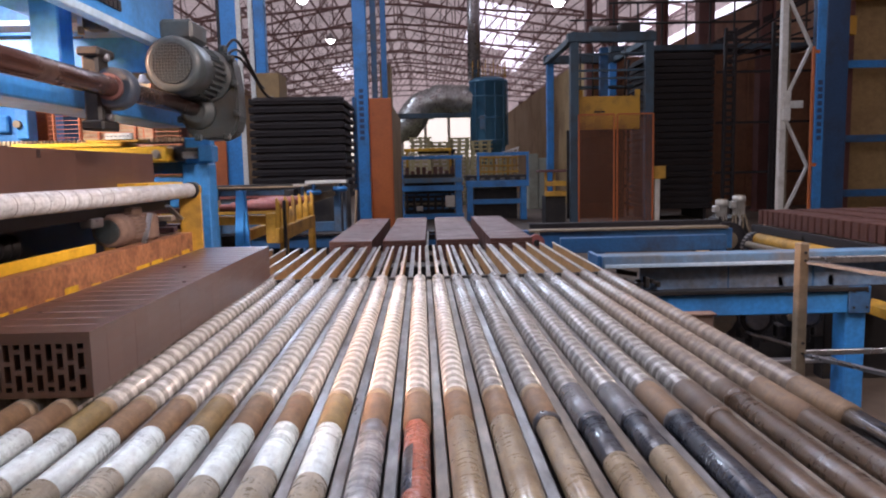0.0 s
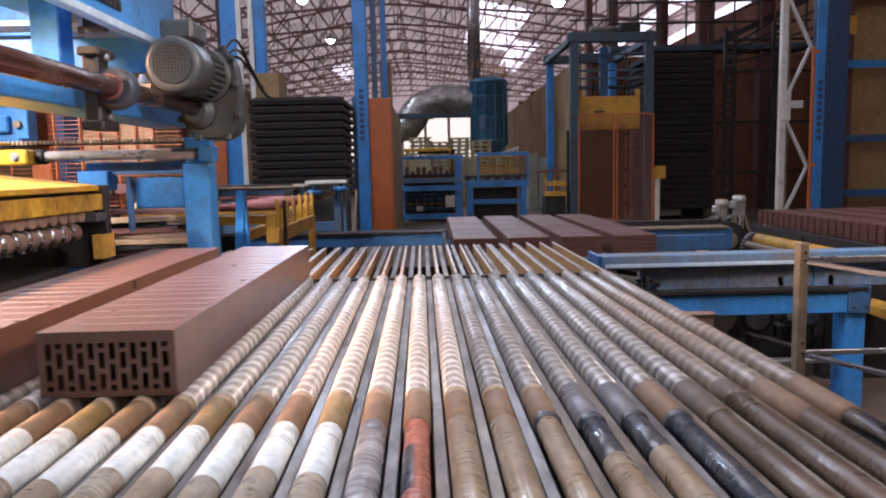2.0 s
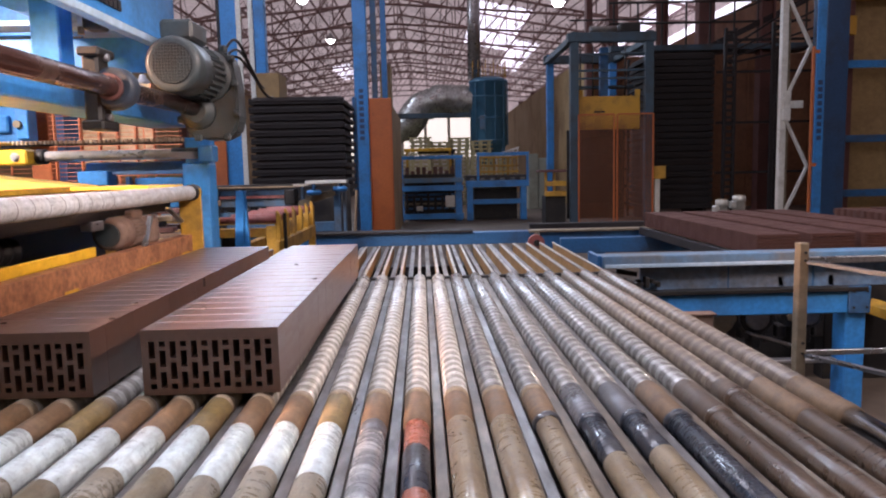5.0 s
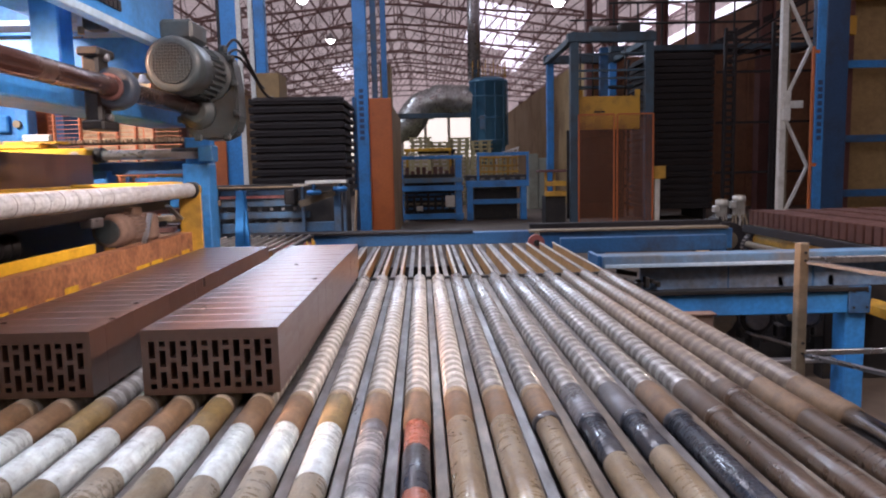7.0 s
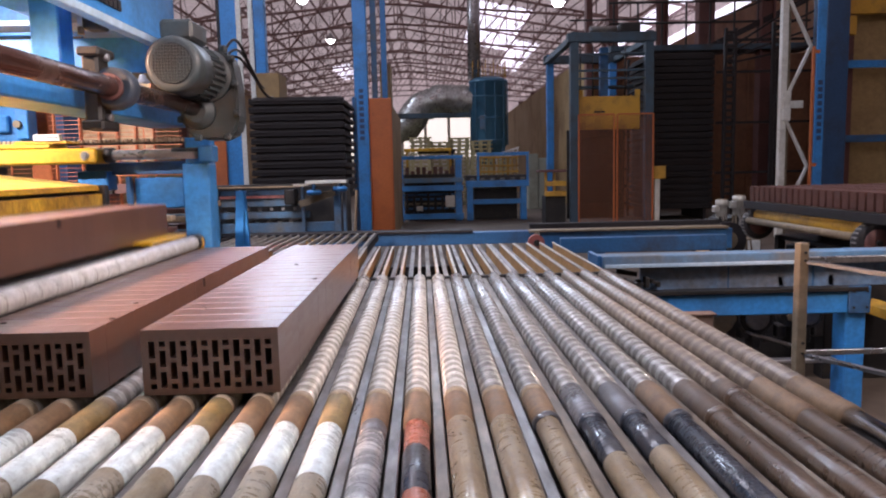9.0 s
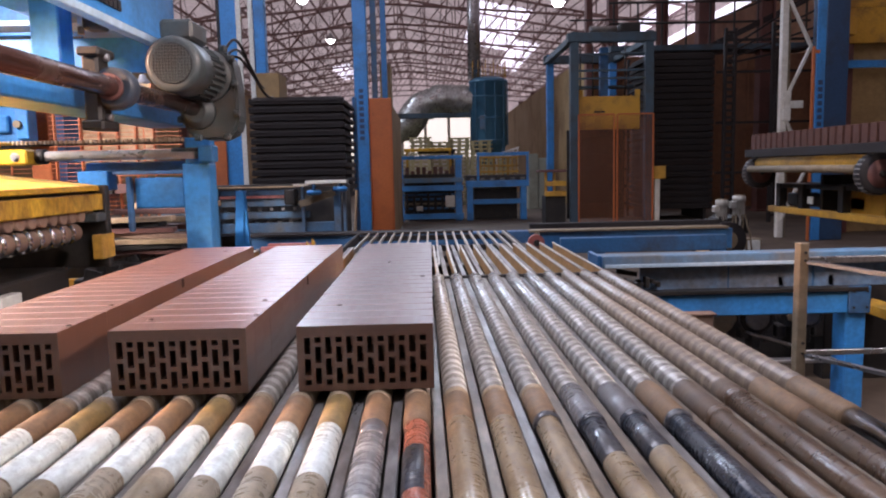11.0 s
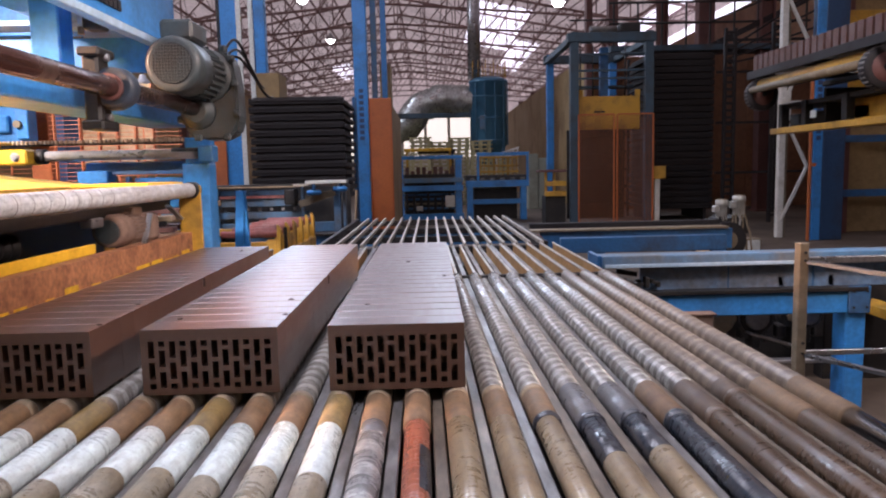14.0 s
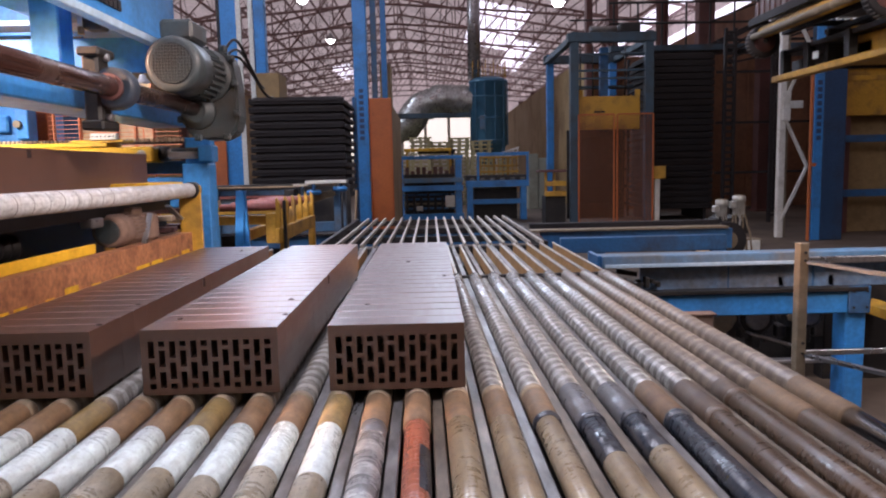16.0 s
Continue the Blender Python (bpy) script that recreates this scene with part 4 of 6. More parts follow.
def drive():
    """Drive shaft, bearing, gearbox and motor over the lift table."""
    g = thing("drive_shaft", "brown oiled drive shaft with flange bearing", "shaft")
    pcyl("shaft", "shaft", g, (-0.955, 0.55, 1.502), (-0.955, 3.25, 1.502), 0.031, 24)
    bm = lathe(bmesh.new(), [(2.212, 0.044), (2.208, 0.052), (2.212, 0.061), (2.260, 0.064), (2.268, 0.058), (2.300, 0.050), (2.305, 0.036)], 30, pose(-0.955, 0, 1.502))
    part("bearing", bm, "grey_blue", g)
    bm = bmesh.new()
    box(bm, -1.040, -0.990, 2.200, 2.280, 1.385, 1.612, 0.008)
    box(bm, -1.046, -0.978, 2.185, 2.300, 1.595, 1.622, 0.006)
    box(bm, -1.046, -0.978, 2.185, 2.300, 1.375, 1.405, 0.006)
    box(bm, -1.02, -0.95, 2.220, 2.300, 1.44, 1.565, 0.008)
    part("flange", bm, "dark", g, "dark greasy bearing bracket")
    for z in (1.415, 1.595):
        pcyl("bolt", "steel", g, (-0.99, 2.240, z), (-0.972, 2.240, z), 0.012, 6)
    pcyl("collar", "brown_red", g, (-0.955, 2.185, 1.502), (-0.955, 2.200, 1.502), 0.040, 22, "rusty inner ring")
    m = thing("gear_motor", "grey electric gear motor with fan grille", "gear motor")
    body = motor_body(m, "motor", (-0.915, 2.62, 1.632), 0.102, 0.36, "grey_motor")
    pbox("terminal_box", "grey_motor", m, -0.975, -0.855, 2.68, 2.86, 1.728, 1.800, 0.01)
    # flat cast gear case: a rounded slab that hangs from the motor down to the shaft
    bm = bmesh.new()
    prof = [(-0.985, 1.395), (-0.93, 1.375), (-0.85, 1.375), (-0.80, 1.40), (-0.780, 1.46), (-0.785, 1.60), (-0.80, 1.70), (-0.83, 1.735), (-0.90, 1.735), (-0.94, 1.69), (-0.955, 1.60), (-1.00, 1.54), (-1.022, 1.46)]
    near = [bm.verts.new((x, 2.985, z)) for x, z in prof]
    far = [bm.verts.new((x, 3.115, z)) for x, z in prof]
    bm.faces.new(near)
    bm.faces.new(far[::-1])
    for k in range(len(prof)):
        j = (k + 1) % len(prof)
        bm.faces.new((near[k], far[k], far[j], near[j]))
    bmesh.ops.recalc_face_normals(bm, faces=bm.faces[:])
    bmesh.ops.bevel(bm, geom=bm.edges[:], offset=0.010, segments=2, affect="EDGES")
    part("gearbox", bm, "grey_motor", m, "grey cast gearbox dusted with clay")
    for x, z in ((-0.80, 1.70), (-0.79, 1.60), (-0.785, 1.48), (-0.83, 1.385), (-0.95, 1.385), (-1.015, 1.46), (-0.90, 1.735)):
        bm = bmesh.new()
        box(bm, x - 0.014, x + 0.014, 2.968, 2.99, z - 0.014, z + 0.014, 0.004)
        cyl(bm, (x, 2.958, z), (x, 2.968, z), 0.008, 6)
        part("bolt_lug", bm, "grey_motor", m)
    part("output_flange", lathe(bmesh.new(), [(2.94, 0.034), (2.935, 0.040), (2.94, 0.050), (2.96, 0.054), (2.965, 0.068), (2.984, 0.072)], 30, pose(-0.945, 0, 1.490)), "grey_motor", m)
    part("motor_adapter", lathe(bmesh.new(), [(2.95, 0.085), (2.955, 0.105), (2.975, 0.108), (2.984, 0.09)], 28, pose(-0.905, 0, 1.632)), "grey_motor", m)
    part("rear_flange", lathe(bmesh.new(), [(3.116, 0.05), (3.12, 0.078), (3.14, 0.082), (3.15, 0.076), (3.155, 0.05)], 30, pose(-0.875, 0, 1.485)), "khaki", m, "dull ringed cover")
    pbox("lifting_eye", "grey_motor", m, -0.86, -0.835, 3.03, 3.07, 1.733, 1.765, 0.006)
    for k in range(3):
        bm = bmesh.new()
        p = Vector((-0.85, 3.05 + k * 0.05, 1.73))
        pts = [p]
        for s in range(14):
            pts.append(pts[-1] + Vector((0.004, 0.02 + 0.01 * k, 0.020 * math.cos(s * 0.30 + 0.5 * k))))
        tube(bm, pts, 0.006)
        part("cable", bm, "dark", m)


drive()


def blue_gantry():
    """Blue machine frame over the cutter."""
    b = thing("cutter_gantry", "blue welded gantry frame over the cutter", "machine frame")
    bm = bmesh.new()
    box(bm, -1.28, -1.10, 0.4, 3.35, 1.45, 1.56, 0.006)
    part("lower_beam", bm, "blue", b)
    bm = bmesh.new()
    box(bm, -1.345, -1.245, 2.50, 2.60, 1.50, 2.9, 0.006)
    part("post", bm, "blue", b)
    bm = bmesh.new()
    box(bm, -1.60, -1.22, 0.4, 3.9, 1.88, 1.96, 0.004)
    part("upper_beam", bm, "blue", b)
    # both flange edges are pale to paint in the light they catch
    pbox("flange_edge", "blue_pale", b, -1.075, -1.035, 1.2, 3.0, 1.730, 1.758, 0.003, "pale flange edge with the highlight in its colour")
    pbox("side_plate", "blue", b, -1.075, -1.06, 1.2, 3.1, 1.758, 2.3, 0.003)
    pbox("cross_flange", "blue_pale", b, -2.2, -1.08, 2.96, 3.10, 1.842, 1.862, 0.003, "pale flange edge with the highlight in its colour")
    pbox("cross_panel", "blue", b, -2.2, -1.08, 3.02, 3.05, 1.66, 1.80, 0.003)
    pbox("back_plate", "blue", b, -3.4, -1.45, 4.0, 4.06, 2.0, 2.6, 0.006)
    bm = bmesh.new()
    for k in range(7):
        box(bm, -1.058, -1.052, 2.32 + k * 0.035, 2.345 + k * 0.035, 1.80, 1.835)
    part("perforation_row", bm, "black", b)
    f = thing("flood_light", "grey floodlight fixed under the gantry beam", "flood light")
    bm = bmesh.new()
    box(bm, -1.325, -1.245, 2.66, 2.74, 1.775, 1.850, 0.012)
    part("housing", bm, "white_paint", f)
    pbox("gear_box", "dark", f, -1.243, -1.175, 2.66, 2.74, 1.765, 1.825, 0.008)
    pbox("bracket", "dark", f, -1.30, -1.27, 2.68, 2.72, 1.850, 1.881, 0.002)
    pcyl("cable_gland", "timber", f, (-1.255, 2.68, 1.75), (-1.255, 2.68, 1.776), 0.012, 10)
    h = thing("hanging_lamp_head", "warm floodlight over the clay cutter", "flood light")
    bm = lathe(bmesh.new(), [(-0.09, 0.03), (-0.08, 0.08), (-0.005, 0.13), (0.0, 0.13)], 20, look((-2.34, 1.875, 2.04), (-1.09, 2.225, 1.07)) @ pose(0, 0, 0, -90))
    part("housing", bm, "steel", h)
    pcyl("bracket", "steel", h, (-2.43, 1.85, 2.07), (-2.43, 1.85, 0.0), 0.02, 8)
    # tall blue column beyond the motor and a thinner dark one
    c = thing("blue_column", "tall blue column with bright edge strip", "machine column", "blue columns")
    pbox("shaft", "blue", c, -2.53, -2.33, 9.0, 9.2, 0, 7.5, 0.008)
    pbox("edge_strip", "paper", c, -2.328, -2.27, 8.98, 9.0, 1.0, 7.5, 0.0)
    pbox("rail", "dark", c, -2.60, -2.555, 9.1, 9.2, 0, 7.5, 0.004)
    d = thing("blue_column", "slim blue column with a bright strip", "machine column", "blue columns")
    pbox("shaft", "blue", d, -2.50, -2.34, 10.6, 10.75, 0, 6.5, 0.008)
    pbox("strip", "paper", d, -2.57, -2.505, 10.58, 10.62, 2.3, 6.5, 0.002)
    u = thing("tan_crate", "tan panel on top of the tray rack", "crate")
    pbox("body", "tan_wall", u, -2.2, -1.9, 9.3, 9.8, 2.17, 2.5, 0.006)
    pbox("orange_guard", "orange", c, -2.70, -2.52, 8.94, 8.985, 0.0, 1.72, 0.006)


blue_gantry()
# ---- pallets, their bricks and the lift car ----
FRONT_Y, PALLET_Z = 4.53, 0.655
SPREAD = 0.1


def pallet(label):
    p = thing("slat_pallet", label, "pallet", "slat pallets")
    me = None
    for k in range(1, 18):
        x = -0.66 + k * 0.078
        if me is None:
            o = pbox("slat", "slat", p, x - 0.0075, x + 0.0075, -0.23, 2.16, -0.028, -0.001, 0.002)
            me = o.data
        else:
            place("slat", me, p, at=pose((k - 1) * 0.078, 0, 0))
    for y in (-0.20, 0.5, 1.2, 2.11):
        pbox("cross_rail", "black", p, -0.70, 0.70, y, y + 0.035, -0.075, -0.029)
    for x in (-0.70, 0.672):
        pbox("side_rail", "black", p, x, x + 0.028, -0.23, 2.16, -0.075, -0.004)
    return p


# three pallets: the one on its way, the one before it, the empty one that follows
P_NEW = pallet("dark slatted pallet loaded with four clay bars")
P_OLD = pallet("dark slatted pallet of separated bricks on the lift car")
P_EMPTY = pallet("empty slatted pallet waiting for clay bars")
LOADS = []
for pal, spread in ((P_NEW, False), (P_OLD, True)):
    for k in range(4):
        t, bricks = clay_bar("red-brown clay bar cut into bricks on a pallet", "clay bars on pallets", 50 + k + (9 if spread else 0), dry=True)
        LOADS.append((pal, t, bricks, -0.655 + k * 0.343, spread))

CAR = thing("lift_car", "lift car with yellow frame, drums and dark deck", "lift car")


def lift_car():
    P = CAR
    x0 = 3.0
    pbox("deck_rail", "black", P, x0 + 0.30, x0 + 0.37, 4.60, 6.75, 0.52, 0.565)
    pbox("deck_rail", "black", P, x0 + 1.3, x0 + 1.37, 4.60, 6.75, 0.52, 0.565)
    pbox("apron", "black", P, x0 + 0.05, x0 + 1.45, 3.62, 4.28, 0.60, 0.6545)
    pbox("deck_rail", "black", P, x0 + 0.70, x0 + 0.77, 3.64, 6.75, 0.52, 0.565)
    # two spoked drums on one axis with the yellow drive roller and the torque tube between them
    for y in (4.80, 6.56):
        drum = part("drum", lathe(bmesh.new(), [(0.0, 0.10), (0.004, 0.138), (0.012, 0.143), (0.088, 0.143), (0.096, 0.138), (0.10, 0.10)], 32, pose(x0 + 0.06, y, 0.44)), "black", P, "black studded drum")
        part("drum_face", lathe(bmesh.new(), [(-0.004, 0.02), (-0.003, 0.096), (0.004, 0.098)], 28, pose(x0 + 0.06, y, 0.44)), "brown_red", drum, "dull red drum face")
        part("hub", lathe(bmesh.new(), [(-0.03, 0.012), (-0.028, 0.02), (0.0, 0.02)], 14, pose(x0 + 0.06, y, 0.44)), "dark", drum)
        bm = bmesh.new()
        for k in range(26):
            a = 2 * math.pi * k / 26
            box(bm, -0.004, 0.004, 0.02, 0.08, -0.005, 0.005, 0, Matrix.Translation((x0 + 0.06 + 0.144 * math.cos(a), y, 0.44 + 0.144 * math.sin(a))) @ Matrix.Rotation(-a, 4, "Y"))
        part("stud_ring", bm, "khaki_dark", drum, "row of dull steel studs")
    pcyl("torque_tube", "khaki", P, (x0 - 0.05, 4.9, 0.475), (x0 - 0.05, 6.56, 0.475), 0.030, 18)
    pcyl("drive_roller", "yellow_dull", P, (x0 + 0.05, 4.9, 0.520), (x0 + 0.05, 6.56, 0.520), 0.056, 22, "yellow drive roller")
    bm = bmesh.new()
    box(bm, x0 + 0.12, x0 + 2.1, 4.65, 4.77, 0.075, 0.155, 0.006)
    box(bm, x0 + 0.17, x0 + 0.26, 4.65, 6.65, 0.075, 0.13, 0.006)
    box(bm, x0 + 1.9, x0 + 2.0, 4.65, 6.65, 0.03, 0.13, 0.006)
    part("frame", bm, "yellow_dull", P, "yellow frame beam")
    bm = bmesh.new()
    for y in (4.85, 5.45, 6.05, 6.45):
        box(bm, x0 + 0.18, x0 + 0.25, y, y + 0.07, 0.085, 0.34, 0.004)
        box(bm, x0 + 0.3, x0 + 0.5, y - 0.1, y + 0.1, 0.14, 0.25, 0.01)
    box(bm, x0 + 0.2, x0 + 1.9, 4.75, 6.55, 0.30, 0.34, 0.006)
    part("under_gear", bm, "dark", P, "dark gear under the deck")
    bm = bmesh.new()
    box(bm, x0 + 0.30, x0 + 0.62, 5.1, 5.65, 0.09, 0.30, 0.012)
    part("gear_box", bm, "yellow_dull", P)
    pbox("gear_sheet", "dark", P, x0 + 0.27, x0 + 1.88, 5.90, 5.94, 0.10, 0.42, 0.004)
    rnd = random.Random(12)
    bm = bmesh.new()
    for k in range(46):
        x, y, z = x0 + 0.30 + rnd.random() * 0.75, 4.80 + rnd.random() * 0.25, 0.14 + rnd.random() * 0.24
        a, b_, c_ = 0.012 + rnd.random() * 0.045, 0.01 + rnd.random() * 0.03, 0.008 + rnd.random() * 0.025
        box(bm, x - a, x + a, y - b_, y + b_, z - c_, z + c_, 0.002)
    part("chain_gear", bm, "dark", P, "dark chains and greasy gear")
    for x in (0.20, 0.34, 0.52):
        pbox("stay", "yellow_dull", P, x0 + x, x0 + x + 0.022, 4.77, 4.79, 0.13, 0.34, 0.002)
    pbox("housing", "yellow_dull", P, x0 + 0.62, x0 + 1.7, 4.80, 4.98, 0.156, 0.30, 0.008, "dull yellow gear housing")
    pbox("housing_step", "yellow_dull", P, x0 + 0.78, x0 + 1.5, 4.84, 4.98, 0.301, 0.39, 0.008)
    pcyl("idler", "black", P, (x0 + 0.95, 5.1, 0.0), (x0 + 0.95, 5.2, 0.0), 0.09, 20)
    pbox("idler_arm", "dark", P, x0 + 0.92, x0 + 0.98, 5.12, 5.18, 0.0, 0.32, 0.004)
    pbox("white_tag", "paper", P, x0 + 0.16, x0 + 0.168, 5.85, 5.93, 0.18, 0.24, 0)


lift_car()
pbox("guide_shoe", "dark", CAR, 5.095, 5.149, 5.50, 5.70, 0.03, 0.13, 0.004)
mast = thing("lift_mast", "blue guide mast beside the lift car", "machine column")
pbox("shaft", "blue", mast, 5.15, 5.33, 5.48, 5.72, 0.0, 5.2, 0.008)
pbox("base_plate", "dark", mast, 5.10, 5.38, 5.40, 5.80, 0.0, 0.012, 0.002)

# yellow fork carrier with red rollers
FORK = thing("fork_carrier", "yellow fork carrier with dull red rollers", "fork carrier")


def fork_carrier():
    P = FORK
    # side beam runs away from the eye, prongs stand on it
    y0, y1 = 4.70, 6.15
    xb = -1.00
    bm = bmesh.new()
    box(bm, xb - 0.035, xb, y0, y1, 0.70, 0.80, 0.006)
    part("side_beam", bm, "yellow_dull", P)
    me = None
    for k in range(6):
        y = y0 + 0.03 + k * (y1 - y0 - 0.10) / 5
        tmp = bmesh.new()
        box(tmp, xb - 0.03, xb - 0.004, 0, 0.05, 0.80, 1.0, 0.004)
        box(tmp, xb - 0.10, xb - 0.03, 0, 0.05, 0.70, 0.90, 0.004)
        for v in tmp.verts:
            if v.co.z > 0.97 and v.co.x > xb - 0.012:
                v.co.z -= 0.03
        if me is None:
            o = part("prong", tmp, "yellow_dull", P, at=pose(0, y, 0))
            me = o.data
        else:
            tmp.free()
            place("prong", me, P, at=pose(0, y, 0))
        pcyl("roller", "red_roll", P, (-1.40, y + 0.02, 0.94), (xb - 0.03, y + 0.02, 0.94), 0.024, 16)
    for x in (-1.25, -1.9, -2.5):
        pbox("cross_bar", "yellow_dull", P, x, x + 0.05, y0, y1, 0.72, 0.79)
    for y in (y0 + 0.1, y1 - 0.15):
        pbox("beam", "yellow_dull", P, -2.6, xb - 0.036, y, y + 0.05, 0.82, 0.88)
        pbox("leg", "yellow_dull", P, xb - 0.09, xb - 0.036, y + 0.3, y + 0.36, 0.36, 0.70)
    pbox("pipe", "dark", P, xb + 0.001, xb + 0.022, y0 + 0.10, y0 + 0.13, 0.55, 0.98)


fork_carrier()
pbox("slide_plate", "dark", FORK, -2.640, -2.601, 4.80, 6.10, 0.68, 0.92, 0.004)
fork_mast = thing("fork_mast", "dark guide mast of the fork carrier", "machine column")
pbox("shaft", "blue_dark", fork_mast, -2.76, -2.634, 5.25, 5.60, 0.0, 1.7, 0.006)


COUNTER = thing("counterweight", "yellow counterweight plate of the brick lift", "counterweight")
pbox("plate", "yellow_dull", COUNTER, 6.56, 7.9, 11.98, 12.08, 0, 1.25, 0.01)
pbox("rib", "yellow_dull", COUNTER, 6.58, 7.88, 11.965, 11.978, 0.58, 0.66, 0.004)
# ---- tables and machines round the bed ----
def right_table():
    t = thing("transfer_table", "blue steel transfer table with worn top edge", "machine table")
    bm = bmesh.new()
    box(bm, 0.82, 2.45, 3.38, 3.50, 0.742, 0.800, 0.004)
    part("top_beam", bm, "blue_old", t, "faded blue top beam with worn edge")
    pbox("web_panel", "blue_dusty", t, 1.02, 2.3, 3.44, 3.46, 0.62, 0.742, 0.002, "dusty greyed blue web")
    pbox("worn_edge", "blue_pale", t, 0.83, 2.45, 3.372, 3.379, 0.742, 0.760, 0.002, "paint worn to pale metal along the edge")
    for x in (1.45, 1.87):
        pbox("seam", "blue_dark", t, x, x + 0.006, 3.436, 3.4395, 0.62, 0.742, 0)
    pbox("ledge", "dark", t, 1.0, 2.12, 3.38, 3.55, 0.600, 0.622, 0.003)
    pbox("lower_beam", "blue", t, 1.0, 2.03, 3.40, 3.50, 0.490, 0.598, 0.005)
    pbox("leg", "blue", t, 2.03, 2.13, 3.41, 3.53, 0.0, 0.60, 0.006)
    pbox("corner_plate", "blue_dark", t, 2.03, 2.135, 3.385, 3.40, 0.49, 0.625, 0.003)
    for x in (2.05, 2.115):
        for z in (0.52, 0.60):
            pcyl("bolt", "dark", t, (x, 3.378, z), (x, 3.386, z), 0.006, 6)
    for x in (1.0, 1.70, 1.95):
        pbox("clip", "dark", t, x, x + 0.03, 3.44, 3.47, 0.622, 0.675, 0.003)
    bm = bmesh.new()
    for k in range(7):
        box(bm, 0.92 + k * 0.028, 0.94 + k * 0.028, 3.40 - 0.01 * (k % 3), 3.47, 0.64 + 0.02 * (k % 2), 0.69 - 0.012 * (k % 4), 0.003)
    cyl(bm, (0.9, 3.44, 0.72), (1.0, 3.44, 0.70), 0.012, 10)
    part("valve", bm, "dark", t)
    pbox("end_bracket", "blue_dark", t, 0.80, 0.82, 3.40, 3.62, 0.70, 0.80, 0.003)
    pbox("rear_beam", "blue_dark", t, 1.2, 2.75, 6.55, 6.65, 0.43, 0.57, 0.005)
    pbox("floor_rail", "steel", t, 1.1, 2.0, 3.42, 3.47, 0.235, 0.255, 0.004)
    # rollers and drive under the table
    for k, (x, r) in enumerate(((1.60, 0.075), (1.93, 0.055), (1.35, 0.05))):
        pcyl("drive_wheel", "dark", t, (x, 3.75, 0.40), (x, 3.82, 0.40), r, 24)
        pcyl("wheel_hub", "khaki", t, (x, 3.735, 0.40), (x, 3.75, 0.40), r * 0.4, 14)
    pcyl("cross_shaft", "red_roll", t, (1.2, 4.0, 0.46), (2.3, 4.0, 0.44), 0.022, 12)
    mm = part("motor", lathe(bmesh.new(), [(3.62, 0.05), (3.625, 0.072), (3.72, 0.075), (3.73, 0.066), (3.90, 0.066), (3.91, 0.04)], 22, pose(1.50, 0, 0.42)), "khaki", t, "dusty drive motor")
    pbox("motor_foot", "khaki", mm, 1.44, 1.56, 3.70, 3.88, 0.32, 0.36, 0.004)
    for x, z, r in ((1.68, 0.43, 0.085), (1.95, 0.44, 0.07)):
        wh = part("sprocket", lathe(bmesh.new(), [(3.60, r * 0.3), (3.602, r * 0.92), (3.606, r), (3.634, r), (3.638, r * 0.92), (3.64, r * 0.3)], 26, pose(x, 0, z)), "dark", t)
        part("sprocket_rim", lathe(bmesh.new(), [(3.592, r * 0.62), (3.590, r * 0.70), (3.601, r * 0.74)], 22, pose(x, 0, z)), "khaki_dark", wh)
    part("slant_plate", beam(bmesh.new(), (1.62, 3.58, 0.36), (1.85, 3.58, 0.29), 0.05, 0.01), "steel", t)
    for k in range(12):
        pbox("gear_block", "dark", t, 1.35 + k * 0.07, 1.40 + k * 0.07, 3.85, 3.95, 0.20 + 0.03 * (k % 3), 0.33 + 0.02 * (k % 4), 0.006)
    # dark sheet added to paint the shade under the table over the floor
    pbox("skirt", "dark", t, 0.9, 3.6, 4.25, 4.28, 0.0, 0.52, 0.004, "dark sheet standing for the shade under the table")
    pbox("side_rail", "yellow_dull", t, 2.36, 2.48, 3.6, 6.3, 0.40, 0.46, 0.006)
    pbox("side_web", "dark", t, 2.2, 3.6, 3.9, 4.0, 0.0, 0.62, 0.006)
    b = thing("tan_cover", "tan dusty sheet cover beside the rollers", "cover")
    bm = bmesh.new()
    box(bm, 1.04, 1.23, 3.05, 3.10, 0.0, 0.572, 0.004)
    box(bm, 1.03, 1.24, 3.04, 3.11, 0.572, 0.580, 0.002)
    part("sheet", bm, "brown_motor", b)
    # further long beam on which the pallets travel
    w = thing("pallet_track", "dark blue pallet track with flat rails", "track")
    bm = bmesh.new()
    box(bm, 1.07, 2.95, 6.9, 7.0, 0.40, 0.60, 0.006)
    part("web", bm, "blue_dark", w)
    pbox("rail", "khaki", w, 0.95, 2.9, 6.86, 7.05, 0.602, 0.622, 0.003)
    pbox("rail", "black", w, 1.0, 2.95, 7.2, 7.3, 0.60, 0.66, 0.003)
    pbox("rail", "blue_dark", w, -1.75, 1.0, 6.9, 7.05, 0.50, 0.615, 0.004)
    pbox("top_plate", "black", w, -1.75, 0.4, 6.86, 7.1, 0.617, 0.640, 0.002)
    for x in (-1.4, 0.3, 1.6, 2.8):
        pbox("leg", "blue_dark", w, x, x + 0.1, 6.92, 7.02, 0.0, 0.40, 0.004)
    pcyl("wheel", "red_roll", w, (0.98, 6.6, 0.53), (0.98, 6.68, 0.53), 0.075, 22)
    pcyl("wheel_cap", "dark", w, (0.98, 6.58, 0.53), (0.98, 6.6, 0.53), 0.03, 14)


right_table()


